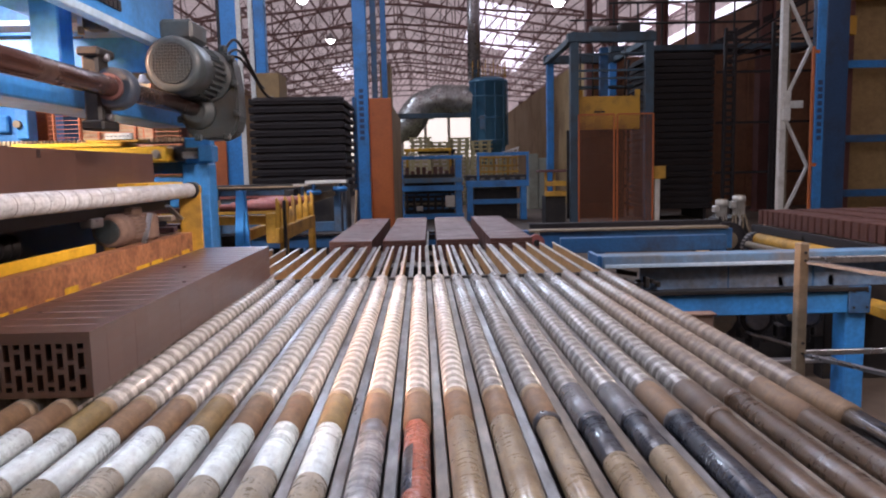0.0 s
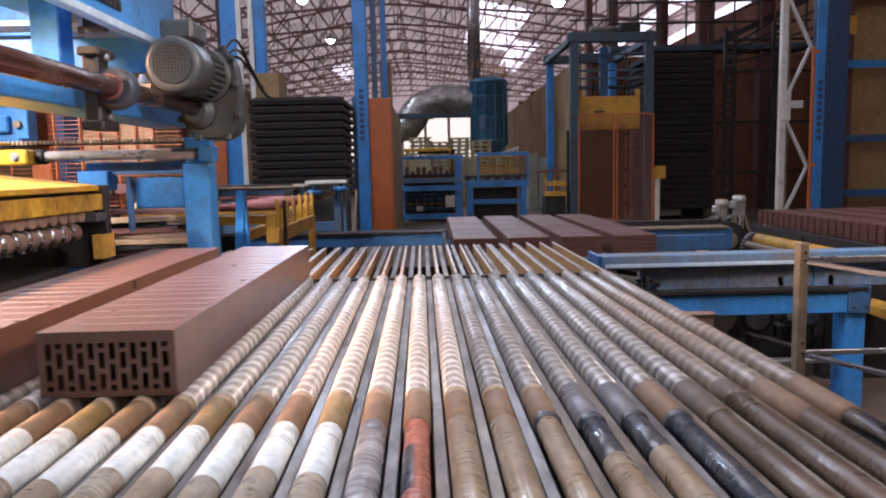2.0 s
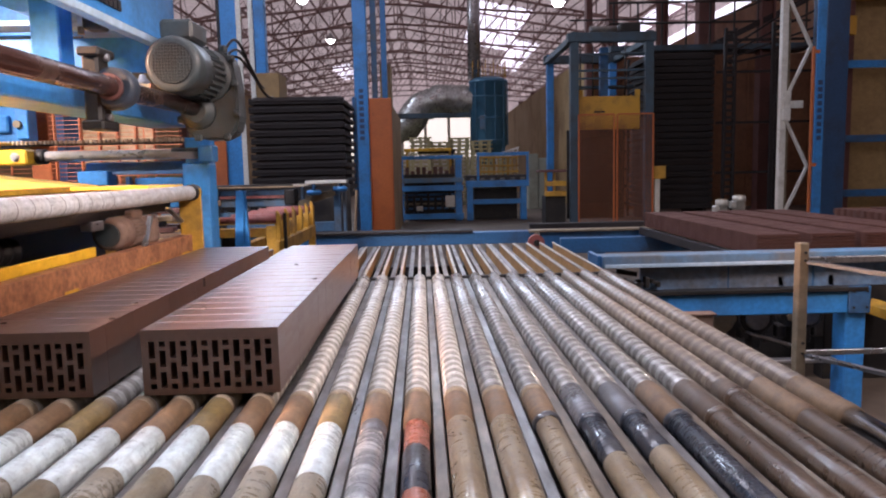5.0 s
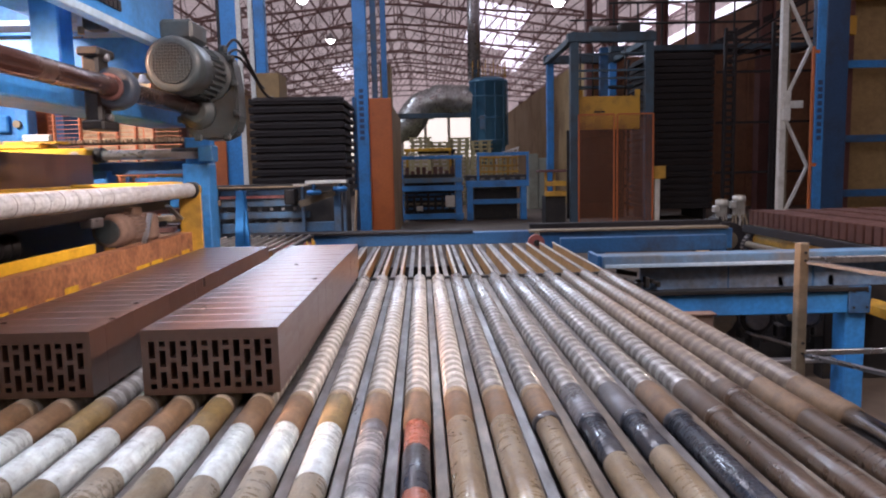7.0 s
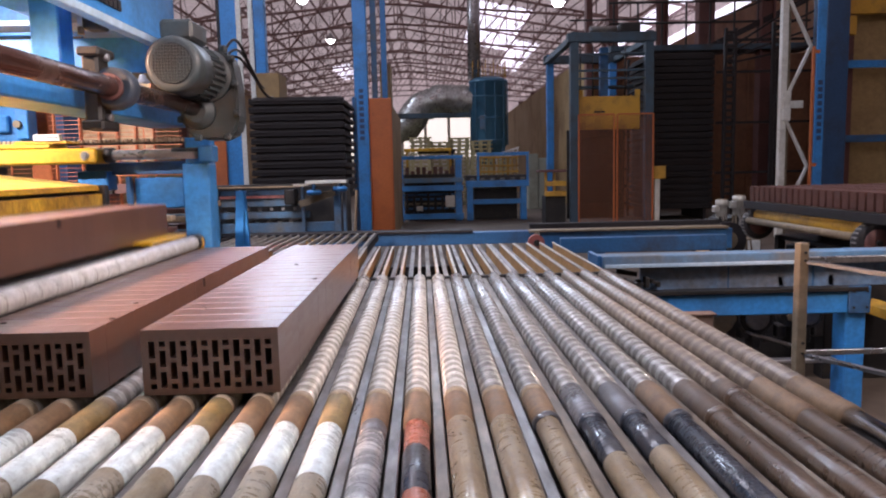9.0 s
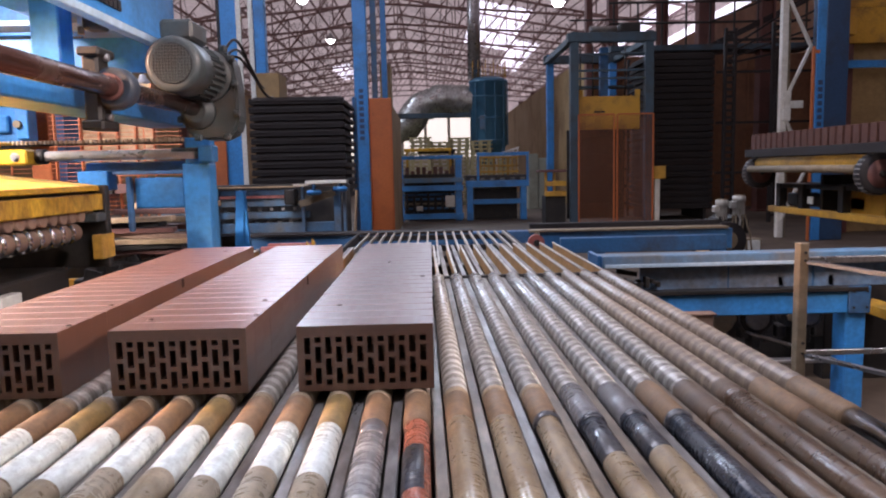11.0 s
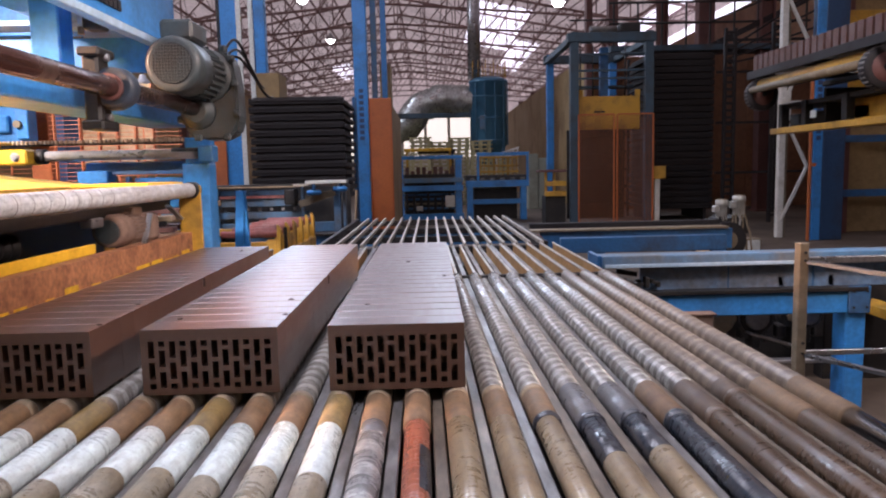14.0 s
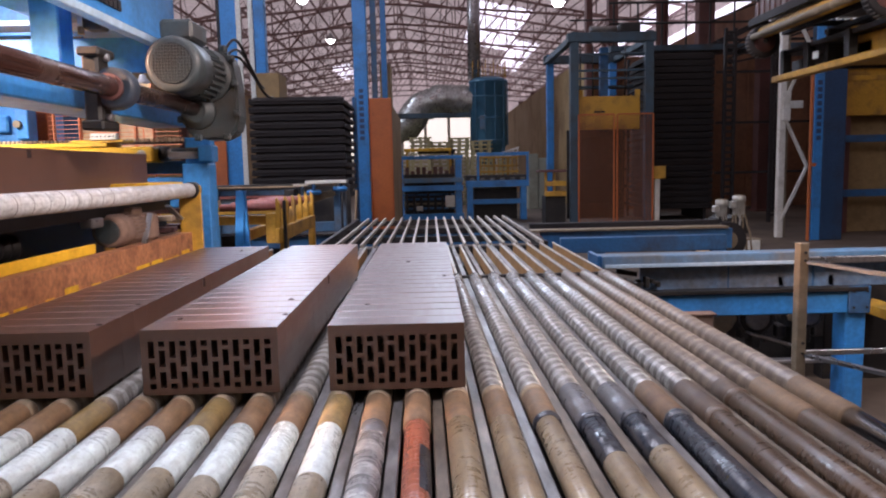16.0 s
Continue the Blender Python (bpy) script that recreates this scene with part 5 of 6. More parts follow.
def rail_stand():
    s = thing("guard_stand", "dusty steel guard stand with bright rails", "guard rail")
    pbox("post", "khaki", s, 1.354, 1.390, 2.58, 2.62, 0.0, 0.935, 0.003)
    pbox("upper_rail", "steel", s, 1.393, 3.6, 2.60, 2.615, 0.855, 0.880, 0.002)
    pbox("lower_rail", "steel", s, 1.393, 3.6, 2.60, 2.615, 0.505, 0.525, 0.002)
    bm = bmesh.new()
    beam(bm, (1.385, 2.57, 0.865), (1.62, 2.05, 0.845), 0.028, 0.012)
    part("brace", bm, "steel", s)
    bm = bmesh.new()
    beam(bm, (1.385, 2.57, 0.515), (1.75, 2.0, 0.50), 0.028, 0.012)
    part("brace", bm, "steel", s)
    for z in (0.90, 0.87, 0.56, 0.52):
        pcyl("bolt", "dark", s, (1.375, 2.572, z), (1.375, 2.58, z), 0.005, 6)
    pbox("foot", "khaki", s, 1.32, 1.42, 2.55, 2.65, 0.0, 0.012)


rail_stand()


def pumps():
    p = thing("twin_pump_unit", "two silver upright motors on a dark pump unit", "pump unit")
    for x, z, r in ((3.02, 0.855, 0.062), (3.20, 0.895, 0.066)):
        prof = [(0, r * 0.5), (0.005, r), (0.065, r * 1.02), (0.07, r * 0.82), (0.22, r * 0.82), (0.25, r * 0.5)]
        m = part("motor", lathe(bmesh.new(), prof, 22, pose(x, 7.35, z, -90)), "silver_motor", p)
        for q in range(16):
            a = 2 * math.pi * q / 16
            o, e = Vector((x, 7.35, z)), Vector((math.cos(a), math.sin(a), 0)) * r * 0.84
            part("cooling_fin", beam(bmesh.new(), o + e + Vector((0, 0, -0.20)), o + e + Vector((0, 0, -0.075)), 0.006, 0.012), "silver_motor", m)
        part("fan_cap", lathe(bmesh.new(), [(-0.004, r * 0.4), (-0.002, r * 0.85), (0.002, r * 0.9)], 18, pose(x, 7.35, z + 0.003, -90)), "khaki", m)
        bm = bmesh.new()
        box(bm, x - r * 1.5, x - r * 0.7, 7.30, 7.38, z - 0.13, z - 0.06, 0.006)
        part("terminal_box", bm, "silver_motor", m)
    bm = bmesh.new()
    for k in range(10):
        box(bm, 2.86 + 0.04 * k, 2.93 + 0.04 * k, 7.30, 7.5, 0.50 + 0.015 * (k % 3), 0.63 + 0.02 * (k % 4), 0.008)
    box(bm, 2.8, 3.3, 7.4, 7.6, 0, 0.55, 0.01)
    part("body", bm, "dark", p)
    pcyl("wheel", "black", p, (3.02, 7.16, 0.45), (3.02, 7.24, 0.45), 0.19, 28, bev=0.01)
    pcyl("wheel_rim", "khaki", p, (3.02, 7.145, 0.45), (3.02, 7.16, 0.45), 0.09, 20)
    rnd = random.Random(4)
    for k in range(5):
        bm = bmesh.new()
        q = Vector((3.12 + k * 0.03, 7.3, 0.70))
        pts = [q]
        for s in range(9):
            pts.append(pts[-1] + Vector((rnd.uniform(-0.012, 0.02), -0.005, -0.05)))
        tube(bm, pts, 0.010)
        part("hose", bm, "silver_motor" if k == 2 else "khaki", p)
    b = thing("small_cabinet", "small pale cabinet on the floor", "cabinet")
    pbox("body", "khaki", b, 3.62, 3.80, 8.1, 8.3, 0.0, 0.36, 0.006)
    pbox("door", "paper", b, 3.64, 3.78, 8.085, 8.1, 0.20, 0.34, 0.004)


pumps()


def tray_stack(name, label, x0, x1, y0, y1, z0, z1, n, posts="blue_dark"):
    t = thing(name, label, "tray stack", "tray stacks")
    h = (z1 - z0) / n
    me = None
    for k in range(n):
        if me is None:
            bm = bmesh.new()
            box(bm, x0, x1, y0, y0 + 0.05, z0, z0 + h * 0.80, 0.006)
            box(bm, x0, x1, y1 - 0.05, y1, z0, z0 + h * 0.55, 0.004)
            box(bm, x0, x0 + 0.05, y0 + 0.05, y1 - 0.05, z0, z0 + h * 0.55, 0.004)
            box(bm, x1 - 0.05, x1, y0 + 0.05, y1 - 0.05, z0, z0 + h * 0.55, 0.004)
            box(bm, x0 + 0.02, x1 - 0.02, y0 - 0.015, y0, z0 + h * 0.42, z0 + h * 0.55, 0.003)
            box(bm, x0 + 0.05, x1 - 0.05, y0 + 0.05, y1 - 0.05, z0 + h * 0.1, z0 + h * 0.97)
            me = part("tray", bm, "black", t).data
        else:
            place("tray", me, t, at=pose(0.006 * math.sin(k * 2.1), 0, k * h))
    for x in (x0 - 0.03, x1 - 0.03):
        pbox("post", posts, t, x, x + 0.06, y1 + 0.01, y1 + 0.07, 0, z1 + 0.1, 0.004)
    for x in (x0 + 0.1, x1 - 0.16):
        pbox("foot", "black", t, x, x + 0.06, y0 + 0.1, y1 - 0.1, 0, z0, 0.004)
    return t


tray_stack("tray_rack", "tall stack of black drying trays", -2.23, -1.05, 9.0, 10.2, 0.90, 2.17, 13)
tray_stack("tray_rack", "tall wide stack of black drying trays in the shadow", 4.78, 6.20, 15.6, 17.2, 0.25, 3.62, 24, "black")


def left_tables():
    t = thing("feed_table", "blue feed table with pale runway beam and dusty frame", "machine table")
    pbox("runway", "dark", t, -2.9, -0.95, 7.55, 7.8, 1.085, 1.112, 0.003)
    pbox("runway_edge", "timber", t, -2.9, -1.30, 7.52, 7.548, 1.078, 1.092, 0.003)
    pbox("ramp", "paper", t, -1.28, -0.86, 7.30, 7.52, 1.113, 1.145, 0.004)
    pbox("ramp_arm", "slat", t, -1.42, -0.90, 7.40, 7.46, 1.085, 1.110, 0.003)
    for z0, z1, m, x1 in ((1.0, 1.05, "blue_dark", -1.42), (0.88, 0.956, "blue_old", -1.40), (0.752, 0.818, "blue_old", -1.30), (0.60, 0.70, "blue_old", -1.0)):
        pbox("beam", m, t, -2.9, x1, 7.60, 7.68, z0, z1, 0.004)
    pbox("red_bar", "red_roll", t, -2.9, -1.42, 7.56, 7.598, 0.968, 0.995, 0.002)
    pbox("deck", "dark", t, -2.9, -1.3, 7.72, 8.9, 0.50, 0.56, 0.004)
    pbox("backing", "dark", t, -2.9, -1.0, 8.9, 8.94, 0.0, 1.08, 0.004)
    for k in range(12):
        pcyl("roller", "khaki_dark", t, (-2.85 + k * 0.12, 7.74, 0.72), (-2.85 + k * 0.12, 8.88, 0.72), 0.026, 10)
        pbox("lug", "steel", t, -2.86 + k * 0.125, -2.83 + k * 0.125, 7.69, 7.72, 0.83, 0.865, 0.003)
    for x, w in ((-1.36, 0.03), (-1.02, 0.07), (-0.925, 0.03), (-2.3, 0.07)):
        pbox("leg", "blue_old", t, x, x + w, 7.5, 7.56, 0, 1.08, 0.004)
    bm = bmesh.new()
    beam(bm, (-1.37, 7.47, 0.90), (-1.0, 7.47, 1.02), 0.05, 0.07)
    part("brace", bm, "khaki", t, "dusty slanting arm")
    pbox("gear_head", "dark", t, -1.52, -1.40, 7.42, 7.56, 0.90, 1.06, 0.012)
    for x, z in ((-1.20, 1.0), (-0.93, 1.03)):
        pcyl("cup", "blue", t, (x, 7.36, z), (x, 7.36, z + 0.05), 0.075, 18, bev=0.01)
        pcyl("cup_stem", "blue_dark", t, (x, 7.36, z + 0.05), (x, 7.36, 1.112), 0.02, 10)
    p = thing("timber_pole", "pale timber pole leaning by the column", "pole")
    bm = bmesh.new()
    beam(bm, (-0.86, 7.9, 0.3), (-0.83, 8.0, 1.02), 0.022, 0.022)
    beam(bm, (-0.872, 7.86, 0.0), (-0.86, 7.9, 0.3), 0.022, 0.022)
    part("pole", bm, "timber", p)
    s = thing("near_strut", "blue angled strut stand", "machine frame")
    bm = bmesh.new()
    beam(bm, (-1.22, 4.35, 0.0), (-1.15, 4.35, 1.13), 0.05, 0.05)
    beam(bm, (-1.10, 4.35, 0.0), (-1.15, 4.35, 1.13), 0.03, 0.05)
    part("strut", bm, "blue", s)


left_tables()


def tall_columns():
    c = thing("blue_column", "tall blue press column with dark lettering bars", "machine column", "blue columns")
    pbox("shaft", "blue", c, -1.325, -1.085, 13.0, 13.25, 0, 8.0, 0.01)
    for k in range(9):
        pbox("letter_bar", "letters", c, -1.245, -1.165, 12.992, 12.999, 1.78 + k * 0.105, 1.85 + k * 0.105, 0)
    pbox("rail", "blue_old", c, -1.03, -0.93, 13.3, 13.4, 0, 8.0, 0.006)
    pbox("rail", "blue", c, -0.86, -0.76, 13.5, 13.6, 2.4, 8.0, 0.006)
    o = thing("orange_column", "orange guard column with tan side", "guard column")
    pbox("front", "orange", o, -1.02, -0.655, 12.5, 12.54, 0.0, 2.47, 0.008)
    pbox("side", "tan_wall", o, -0.70, -0.655, 12.545, 16.6, 0.0, 2.40, 0.006)
    pbox("edge", "orange", o, -1.035, -1.02, 12.48, 12.54, 0.0, 2.48, 0.002)
    pbox("edge", "orange", o, -0.655, -0.64, 12.48, 12.54, 0.0, 2.48, 0.002)
    pbox("upper_sheet", "tan_wall", o, -0.92, -0.72, 13.9, 14.6, 2.3, 3.25, 0.006)
    # right column with lettering, cream lattice mast and orange post
    c = thing("blue_column", "tall blue lift column with lettering and a painted-in shaded side", "machine column", "blue columns")
    pbox("front", "blue", c, 5.93, 6.07, 11.0, 11.02, 0, 8.0, 0.004)
    # side away from the light: its shade is put into the dark blue
    pbox("shaft", "blue_shaded", c, 6.07, 6.42, 10.99, 11.4, 0, 8.0, 0.008)
    for k in range(9):
        pbox("letter_bar", "letters", c, 5.965, 6.035, 10.992, 10.998, 1.55 + k * 0.105, 1.62 + k * 0.105, 0)
    m = thing("lattice_mast", "cream lattice mast with bolted braces", "mast")
    pbox("leg", "white_paint", m, 5.64, 5.74, 11.5, 11.6, 0, 8.0, 0.006)
    pbox("leg", "khaki", m, 5.75, 5.80, 11.55, 11.65, 0, 8.0, 0.004)
    for k in range(4):
        z = 0.0 + k * 1.9
        bm = bmesh.new()
        beam(bm, (5.70, 11.5, z + 0.3), (6.1, 11.5, z + 1.15), 0.05, 0.04)
        beam(bm, (5.70, 11.5, z + 1.95), (6.1, 11.5, z + 1.15), 0.05, 0.04)
        part("diagonal", bm, "white_paint", m)
        pbox("tie", "white_paint", m, 5.70, 6.0, 11.48, 11.52, z + 2.08, z + 2.20, 0.004)
        bm = bmesh.new()
        box(bm, 5.66, 5.80, 11.47, 11.5, z + 1.88, z + 2.36, 0.02)
        part("gusset", bm, "white_paint", m)
    o = thing("orange_post", "thin orange guard post with arms", "post")
    pbox("post", "orange", o, 5.82, 5.855, 10.9, 10.94, 0.0, 2.95, 0.003)
    for z in (1.15, 2.85):
        pbox("arm", "orange", o, 5.856, 5.93, 10.9, 10.94, z, z + 0.05, 0.003)
    # guard wall beyond the right column
    g = thing("guard_wall", "brown sheet guard wall with blue rails and dark posts", "guard wall")
    pbox("sheet", "tan_wall", g, 6.6, 9.4, 12.2, 12.24, 0, 5.2, 0.004)
    for z in (0.62, 1.53, 2.75, 4.1):
        pbox("rail", "blue" if z > 2 else "blue_dark", g, 6.45, 9.0, 11.9, 11.96, z, z + 0.12, 0.004)
    for x in (6.95, 7.9):
        pbox("post", "brown_red", g, x, x + 0.14, 12.0, 12.1, 0, 6.0, 0.006)
    pbox("chain_guide", "white_paint", g, 6.66, 6.70, 11.97, 12.0, 0, 3.4, 0.004)
    pbox("chain_guide", "khaki", g, 6.74, 6.80, 11.97, 12.0, 0, 3.4, 0.004)
    bm = bmesh.new()
    for k in range(60):
        box(bm, 6.50, 6.54, 11.8, 11.84, 0.2 + k * 0.10, 0.255 + k * 0.10)
    part("chain", bm, "dark", g)
    pbox("top_box", "yellow_dull", g, 6.68, 6.95, 11.7, 11.85, 3.25, 3.55, 0.01)


tall_columns()


def far_lift():
    l = thing("hoist_tower", "blue hoist tower with yellow carriage and orange screen doors", "hoist")
    for x in (2.76, 4.22):
        for y in (14.0, 16.8):
            pbox("post", "blue_grimy" if y < 15 else "blue", l, x, x + 0.16, y, y + 0.16, 0, 3.8, 0.008)
    for y in (14.0, 16.8):
        pbox("top_beam", "blue_grimy", l, 2.70, 4.42, y - 0.02, y + 0.18, 3.60, 3.78, 0.008)
    for x in (2.72, 4.28):
        pbox("side_beam", "blue_grimy", l, x, x + 0.12, 14.18, 16.78, 3.60, 3.72, 0.006)
    pbox("cross_beam", "blue_grimy", l, 2.92, 4.22, 14.8, 14.95, 2.80, 2.86, 0.006)
    for z in (3.36, 3.05, 2.90):
        pbox("tie_bar", "blue_grimy", l, 2.92, 4.22, 14.06, 14.10, z, z + 0.04, 0.003)
    for x in (3.05, 3.30, 3.95):
        pcyl("hoist_rope", "dark", l, (x, 14.5, 2.6), (x, 14.5, 3.62), 0.015, 8)
    pbox("winch", "dark", l, 3.75, 4.15, 14.1, 14.5, 3.79, 3.98, 0.03)
    pcyl("winch_drum", "khaki_dark", l, (3.2, 14.3, 3.88), (3.72, 14.3, 3.88), 0.07, 16)
    pbox("top_rail", "dark", l, 2.75, 4.4, 14.02, 14.06, 4.0, 4.03, 0.003)
    pbox("ram", "blue_dark", l, 3.48, 3.64, 14.6, 14.75, 2.6, 3.6, 0.006)
    bm = bmesh.new()
    box(bm, 2.97, 4.20, 14.3, 14.36, 1.95, 2.60, 0.006)
    box(bm, 2.97, 3.06, 14.28, 14.34, 2.6, 2.72, 0.004)
    box(bm, 4.10, 4.20, 14.28, 14.34, 2.6, 2.72, 0.004)
    part("carriage", bm, "yellow_dull", l, "yellow carriage plate")
    pbox("carriage_slot", "dark", l, 3.28, 3.5, 14.28, 14.298, 2.28, 2.31, 0)
    for x0, x1 in ((2.88, 3.60), (3.63, 4.36)):
        d = part("door", box(bmesh.new(), x0, x1, 13.9, 13.904, 0.12, 2.2), "screen", l, "orange wire screen door")
        bm = bmesh.new()
        for a, b in ((x0, x0 + 0.03), (x1 - 0.03, x1)):
            box(bm, a, b, 13.885, 13.915, 0.10, 2.22, 0.003)
        for z in (0.08, 2.20):
            box(bm, x0 + 0.031, x1 - 0.031, 13.885, 13.915, z, z + 0.03, 0.003)
        part("door_frame", bm, "orange", d)
    pbox("inner_wall", "dark", l, 2.95, 4.2, 15.4, 15.45, 0.1, 2.0, 0.006)
    for k in range(5):
        pbox("inner_bar", "dark", l, 2.95, 4.2, 15.0, 15.05, 0.4 + k * 0.36, 0.46 + k * 0.36, 0.003)
    y = thing("yellow_stand", "dark stand with yellow guard rails beside the hoist", "stand")
    pbox("body", "dark", y, 2.34, 2.75, 14.5, 15.0, 0, 0.64, 0.01)
    for z in (0.64, 0.84):
        pbox("rail", "yellow_dull", y, 2.32, 2.75, 14.4, 14.52, z, z + 0.10, 0.004)
    for x in (2.33, 2.50):
        pbox("post", "yellow_dull", y, x, x + 0.05, 14.53, 14.58, 0.64, 1.12, 0.004)
    pbox("cap", "brown_red", y, 2.20, 2.75, 14.40, 14.9, 1.121, 1.17, 0.006)
    e = thing("side_stand", "small grey-green stand with yellow cap", "stand")
    pbox("post", "white_paint", e, 4.42, 4.52, 14.0, 14.1, 0, 0.95, 0.006)
    pbox("cap", "yellow_dull", e, 4.38, 4.62, 13.95, 14.15, 0.95, 1.2, 0.01)
    # upper walkway with rails behind the hoist
    w = thing("walkway", "dark steel walkway with thin handrails", "walkway")
    pbox("deck", "blue_grimy", w, 4.5, 9.5, 17.8, 18.6, 4.0, 4.14, 0.006)
    bm = bmesh.new()
    beam(bm, (7.0, 18, 4.1), (9.4, 18, 5.2), 0.12, 0.14)
    part("stringer", bm, "black", w)
    for z in (4.7, 5.2):
        bm = bmesh.new()
        cyl(bm, (4.5, 18, z), (9.5, 18, z), 0.03, 8)
        cyl(bm, (7.0, 17.9, z), (9.4, 17.9, z + 0.9), 0.025, 8)
        part("handrail", bm, "dark", w)
    for k in range(9):
        pbox("baluster", "dark", w, 4.6 + k * 0.6, 4.64 + k * 0.6, 18, 18.04, 4.14, 5.2, 0)
    for x, y in ((6.16, 15.0), (6.92, 14.5), (8.4, 17.4)):
        for side in (0, 0.20):
            pbox("post", "black", w, x + side, x + side + 0.06, y, y + 0.08, 0, 4.0, 0.004)
        for k in range(27):
            pbox("rung", "black", w, x + 0.06, x + 0.20, y + 0.01, y + 0.07, 0.12 + k * 0.145, 0.175 + k * 0.145, 0)
    for z in (1.0, 2.05, 3.1, 3.75):
        pbox("tie", "black", w, 6.05, 9.4, 15.10, 15.16, z, z + 0.05, 0.003)
    for k in range(4):
        bm = bmesh.new()
        beam(bm, (6.3, 15.14, 3.30 + 0.1 * k), (8.6, 15.14, 3.75 + 0.42 * k), 0.04, 0.04)
        part("slant_rod", bm, "black", w)
    for x, w_ in ((4.25, 0.16), (4.85, 0.25), (7.25, 0.44)):
        c = single("red_column", box(bmesh.new(), x, x + w_, 19.4, 19.7, 0, 9, 0.01), "brown_red", "red oxide steel column", "column", "hall columns", kind="structure")
    b = thing("dryer_wall", "brown sheet dryer wall with seams", "wall", kind="structure")
    pbox("sheet", "brown_wall", b, 4.6, 11.2, 20.0, 20.1, 0, 4.2, 0.0)
    pbox("side_sheet", "tan_wall", b, 4.45, 4.6, 20.0, 44.0, 0, 4.3, 0.0)
    for k in range(11):
        pbox("seam", "brown_wall", b, 4.8 + k * 0.58, 4.84 + k * 0.58, 19.97, 19.998, 0, 4.2, 0)


far_lift()


def far_machines():
    t = thing("setting_machine", "blue setting machine frame with dark gear", "machine", "far machines")
    for x in (-0.80, 0.593):
        pbox("leg", "blue", t, x, x + 0.157, 17.0, 17.16, 0, 1.46, 0.008)
    for z0, z1, m in ((0.05, 0.183, "blue"), (0.716, 0.85, "blue"), (0.916, 1.027, "blue_old")):
        pbox("beam", m, t, -0.80, 0.78, 16.94, 16.998, z0, z1, 0.006)
    pbox("head_beam", "blue", t, -0.85, 0.78, 17.0, 17.12, 1.47, 1.555, 0.006)
    pbox("gear", "dark", t, -0.63, 0.58, 17.2, 17.8, 0.10, 0.98, 0.02)
    for k in range(4):
        pcyl("pipe", "khaki" if k == 1 else "blue_dark", t, (-0.64, 17.12, 0.30 + k * 0.11), (0.59, 17.12, 0.30 + k * 0.11), 0.025, 10)
    for k in range(7):
        pbox("clamp", "dark", t, -0.60 + k * 0.17, -0.54 + k * 0.17, 17.05, 17.14, 0.26, 0.66 - 0.05 * (k % 3), 0.008)
    pbox("control_box", "white_paint", t, 0.347, 0.562, 16.84, 16.938, 0.339, 0.605, 0.008)
    pbox("junction_box", "white_paint", t, -0.345, -0.19, 17.0, 17.08, 0.25, 0.36, 0.008)
    pbox("brick_rail", "dark", t, -0.64, 0.58, 17.0, 17.3, 1.03, 1.12, 0.008)
    for k in range(9):
        pbox("brick", "clay_dry", t, -0.60 + k * 0.135, -0.505 + k * 0.135, 17.05, 17.30, 1.12, 1.20 + 0.09 * (k % 3 != 1), 0.006)
    pbox("yellow_top", "yellow", t, -0.61, 0.526, 17.2, 17.5, 1.66, 1.738, 0.006)
    for x in (-0.58, 0.46):
        pbox("yellow_post", "yellow_dull", t, x, x + 0.06, 17.3, 17.36, 0.97, 1.66, 0.004)
    pbox("dark_head", "dark", t, -0.30, 0.62, 17.5, 17.8, 1.62, 1.72, 0.01)
    pbox("dark_head_post", "dark", t, 0.50, 0.58, 17.6, 17.7, 0.97, 1.62, 0.01)
    t = thing("pallet_feeder", "blue pallet feeder table with yellow rail", "machine", "far machines")
    for x in (0.861, 2.135):
        pbox("leg", "blue", t, x, x + 0.145, 16.9, 17.06, 0, 0.783, 0.008)
    for x in (1.107, 2.278):
        pbox("upright", "blue", t, x, x + 0.055, 16.9, 16.96, 0.94, 1.516, 0.006)
    pbox("top_beam", "blue", t, 0.84, 2.33, 16.86, 17.1, 0.785, 0.938, 0.006)
    pbox("low_beam", "blue", t, 1.01, 2.133, 16.92, 17.02, 0.383, 0.494, 0.006)
    pbox("blue_rail", "blue", t, 1.10, 2.34, 16.90, 16.98, 1.518, 1.60, 0.004)
    pbox("deck", "dark", t, 0.86, 2.33, 17.12, 18.2, 0.94, 1.06, 0.006)
    pbox("under_gear", "dark", t, 1.05, 2.10, 17.3, 17.9, 0.0, 0.75, 0.01)
    for z in (1.12, 1.26, 1.46):
        pbox("yellow_rail", "yellow_dull", t, 1.174, 2.135, 17.2, 17.26, z, z + 0.045, 0.004)
    for k in range(9):
        w = 0.05 if k % 3 == 0 else 0.025
        pbox("yellow_bar", "yellow_dull", t, 1.18 + k * 0.113, 1.18 + w + k * 0.113, 17.261, 17.30, 1.06, 1.50, 0.002)
    bm = bmesh.new()
    beam(bm, (1.60, 17.5, 1.55), (2.18, 17.5, 1.72), 0.045, 0.04)
    beam(bm, (1.60, 17.5, 1.42), (2.18, 17.5, 1.59), 0.03, 0.03)
    for k in range(6):
        beam(bm, (1.64 + k * 0.10, 17.5, 1.05 if k in (0, 5) else 1.45 + 0.029 * k), (1.64 + k * 0.10, 17.5, 1.56 + 0.029 * k), 0.03, 0.03)
    part("ladder_rail", bm, "white_paint", t)
    for k in range(6):
        pbox("roller", "khaki_dark", t, 0.95 + k * 0.24, 1.05 + k * 0.24, 16.98, 17.1, 0.94, 1.0, 0.01)
    # stacks of pallets
    rnd = random.Random(2)
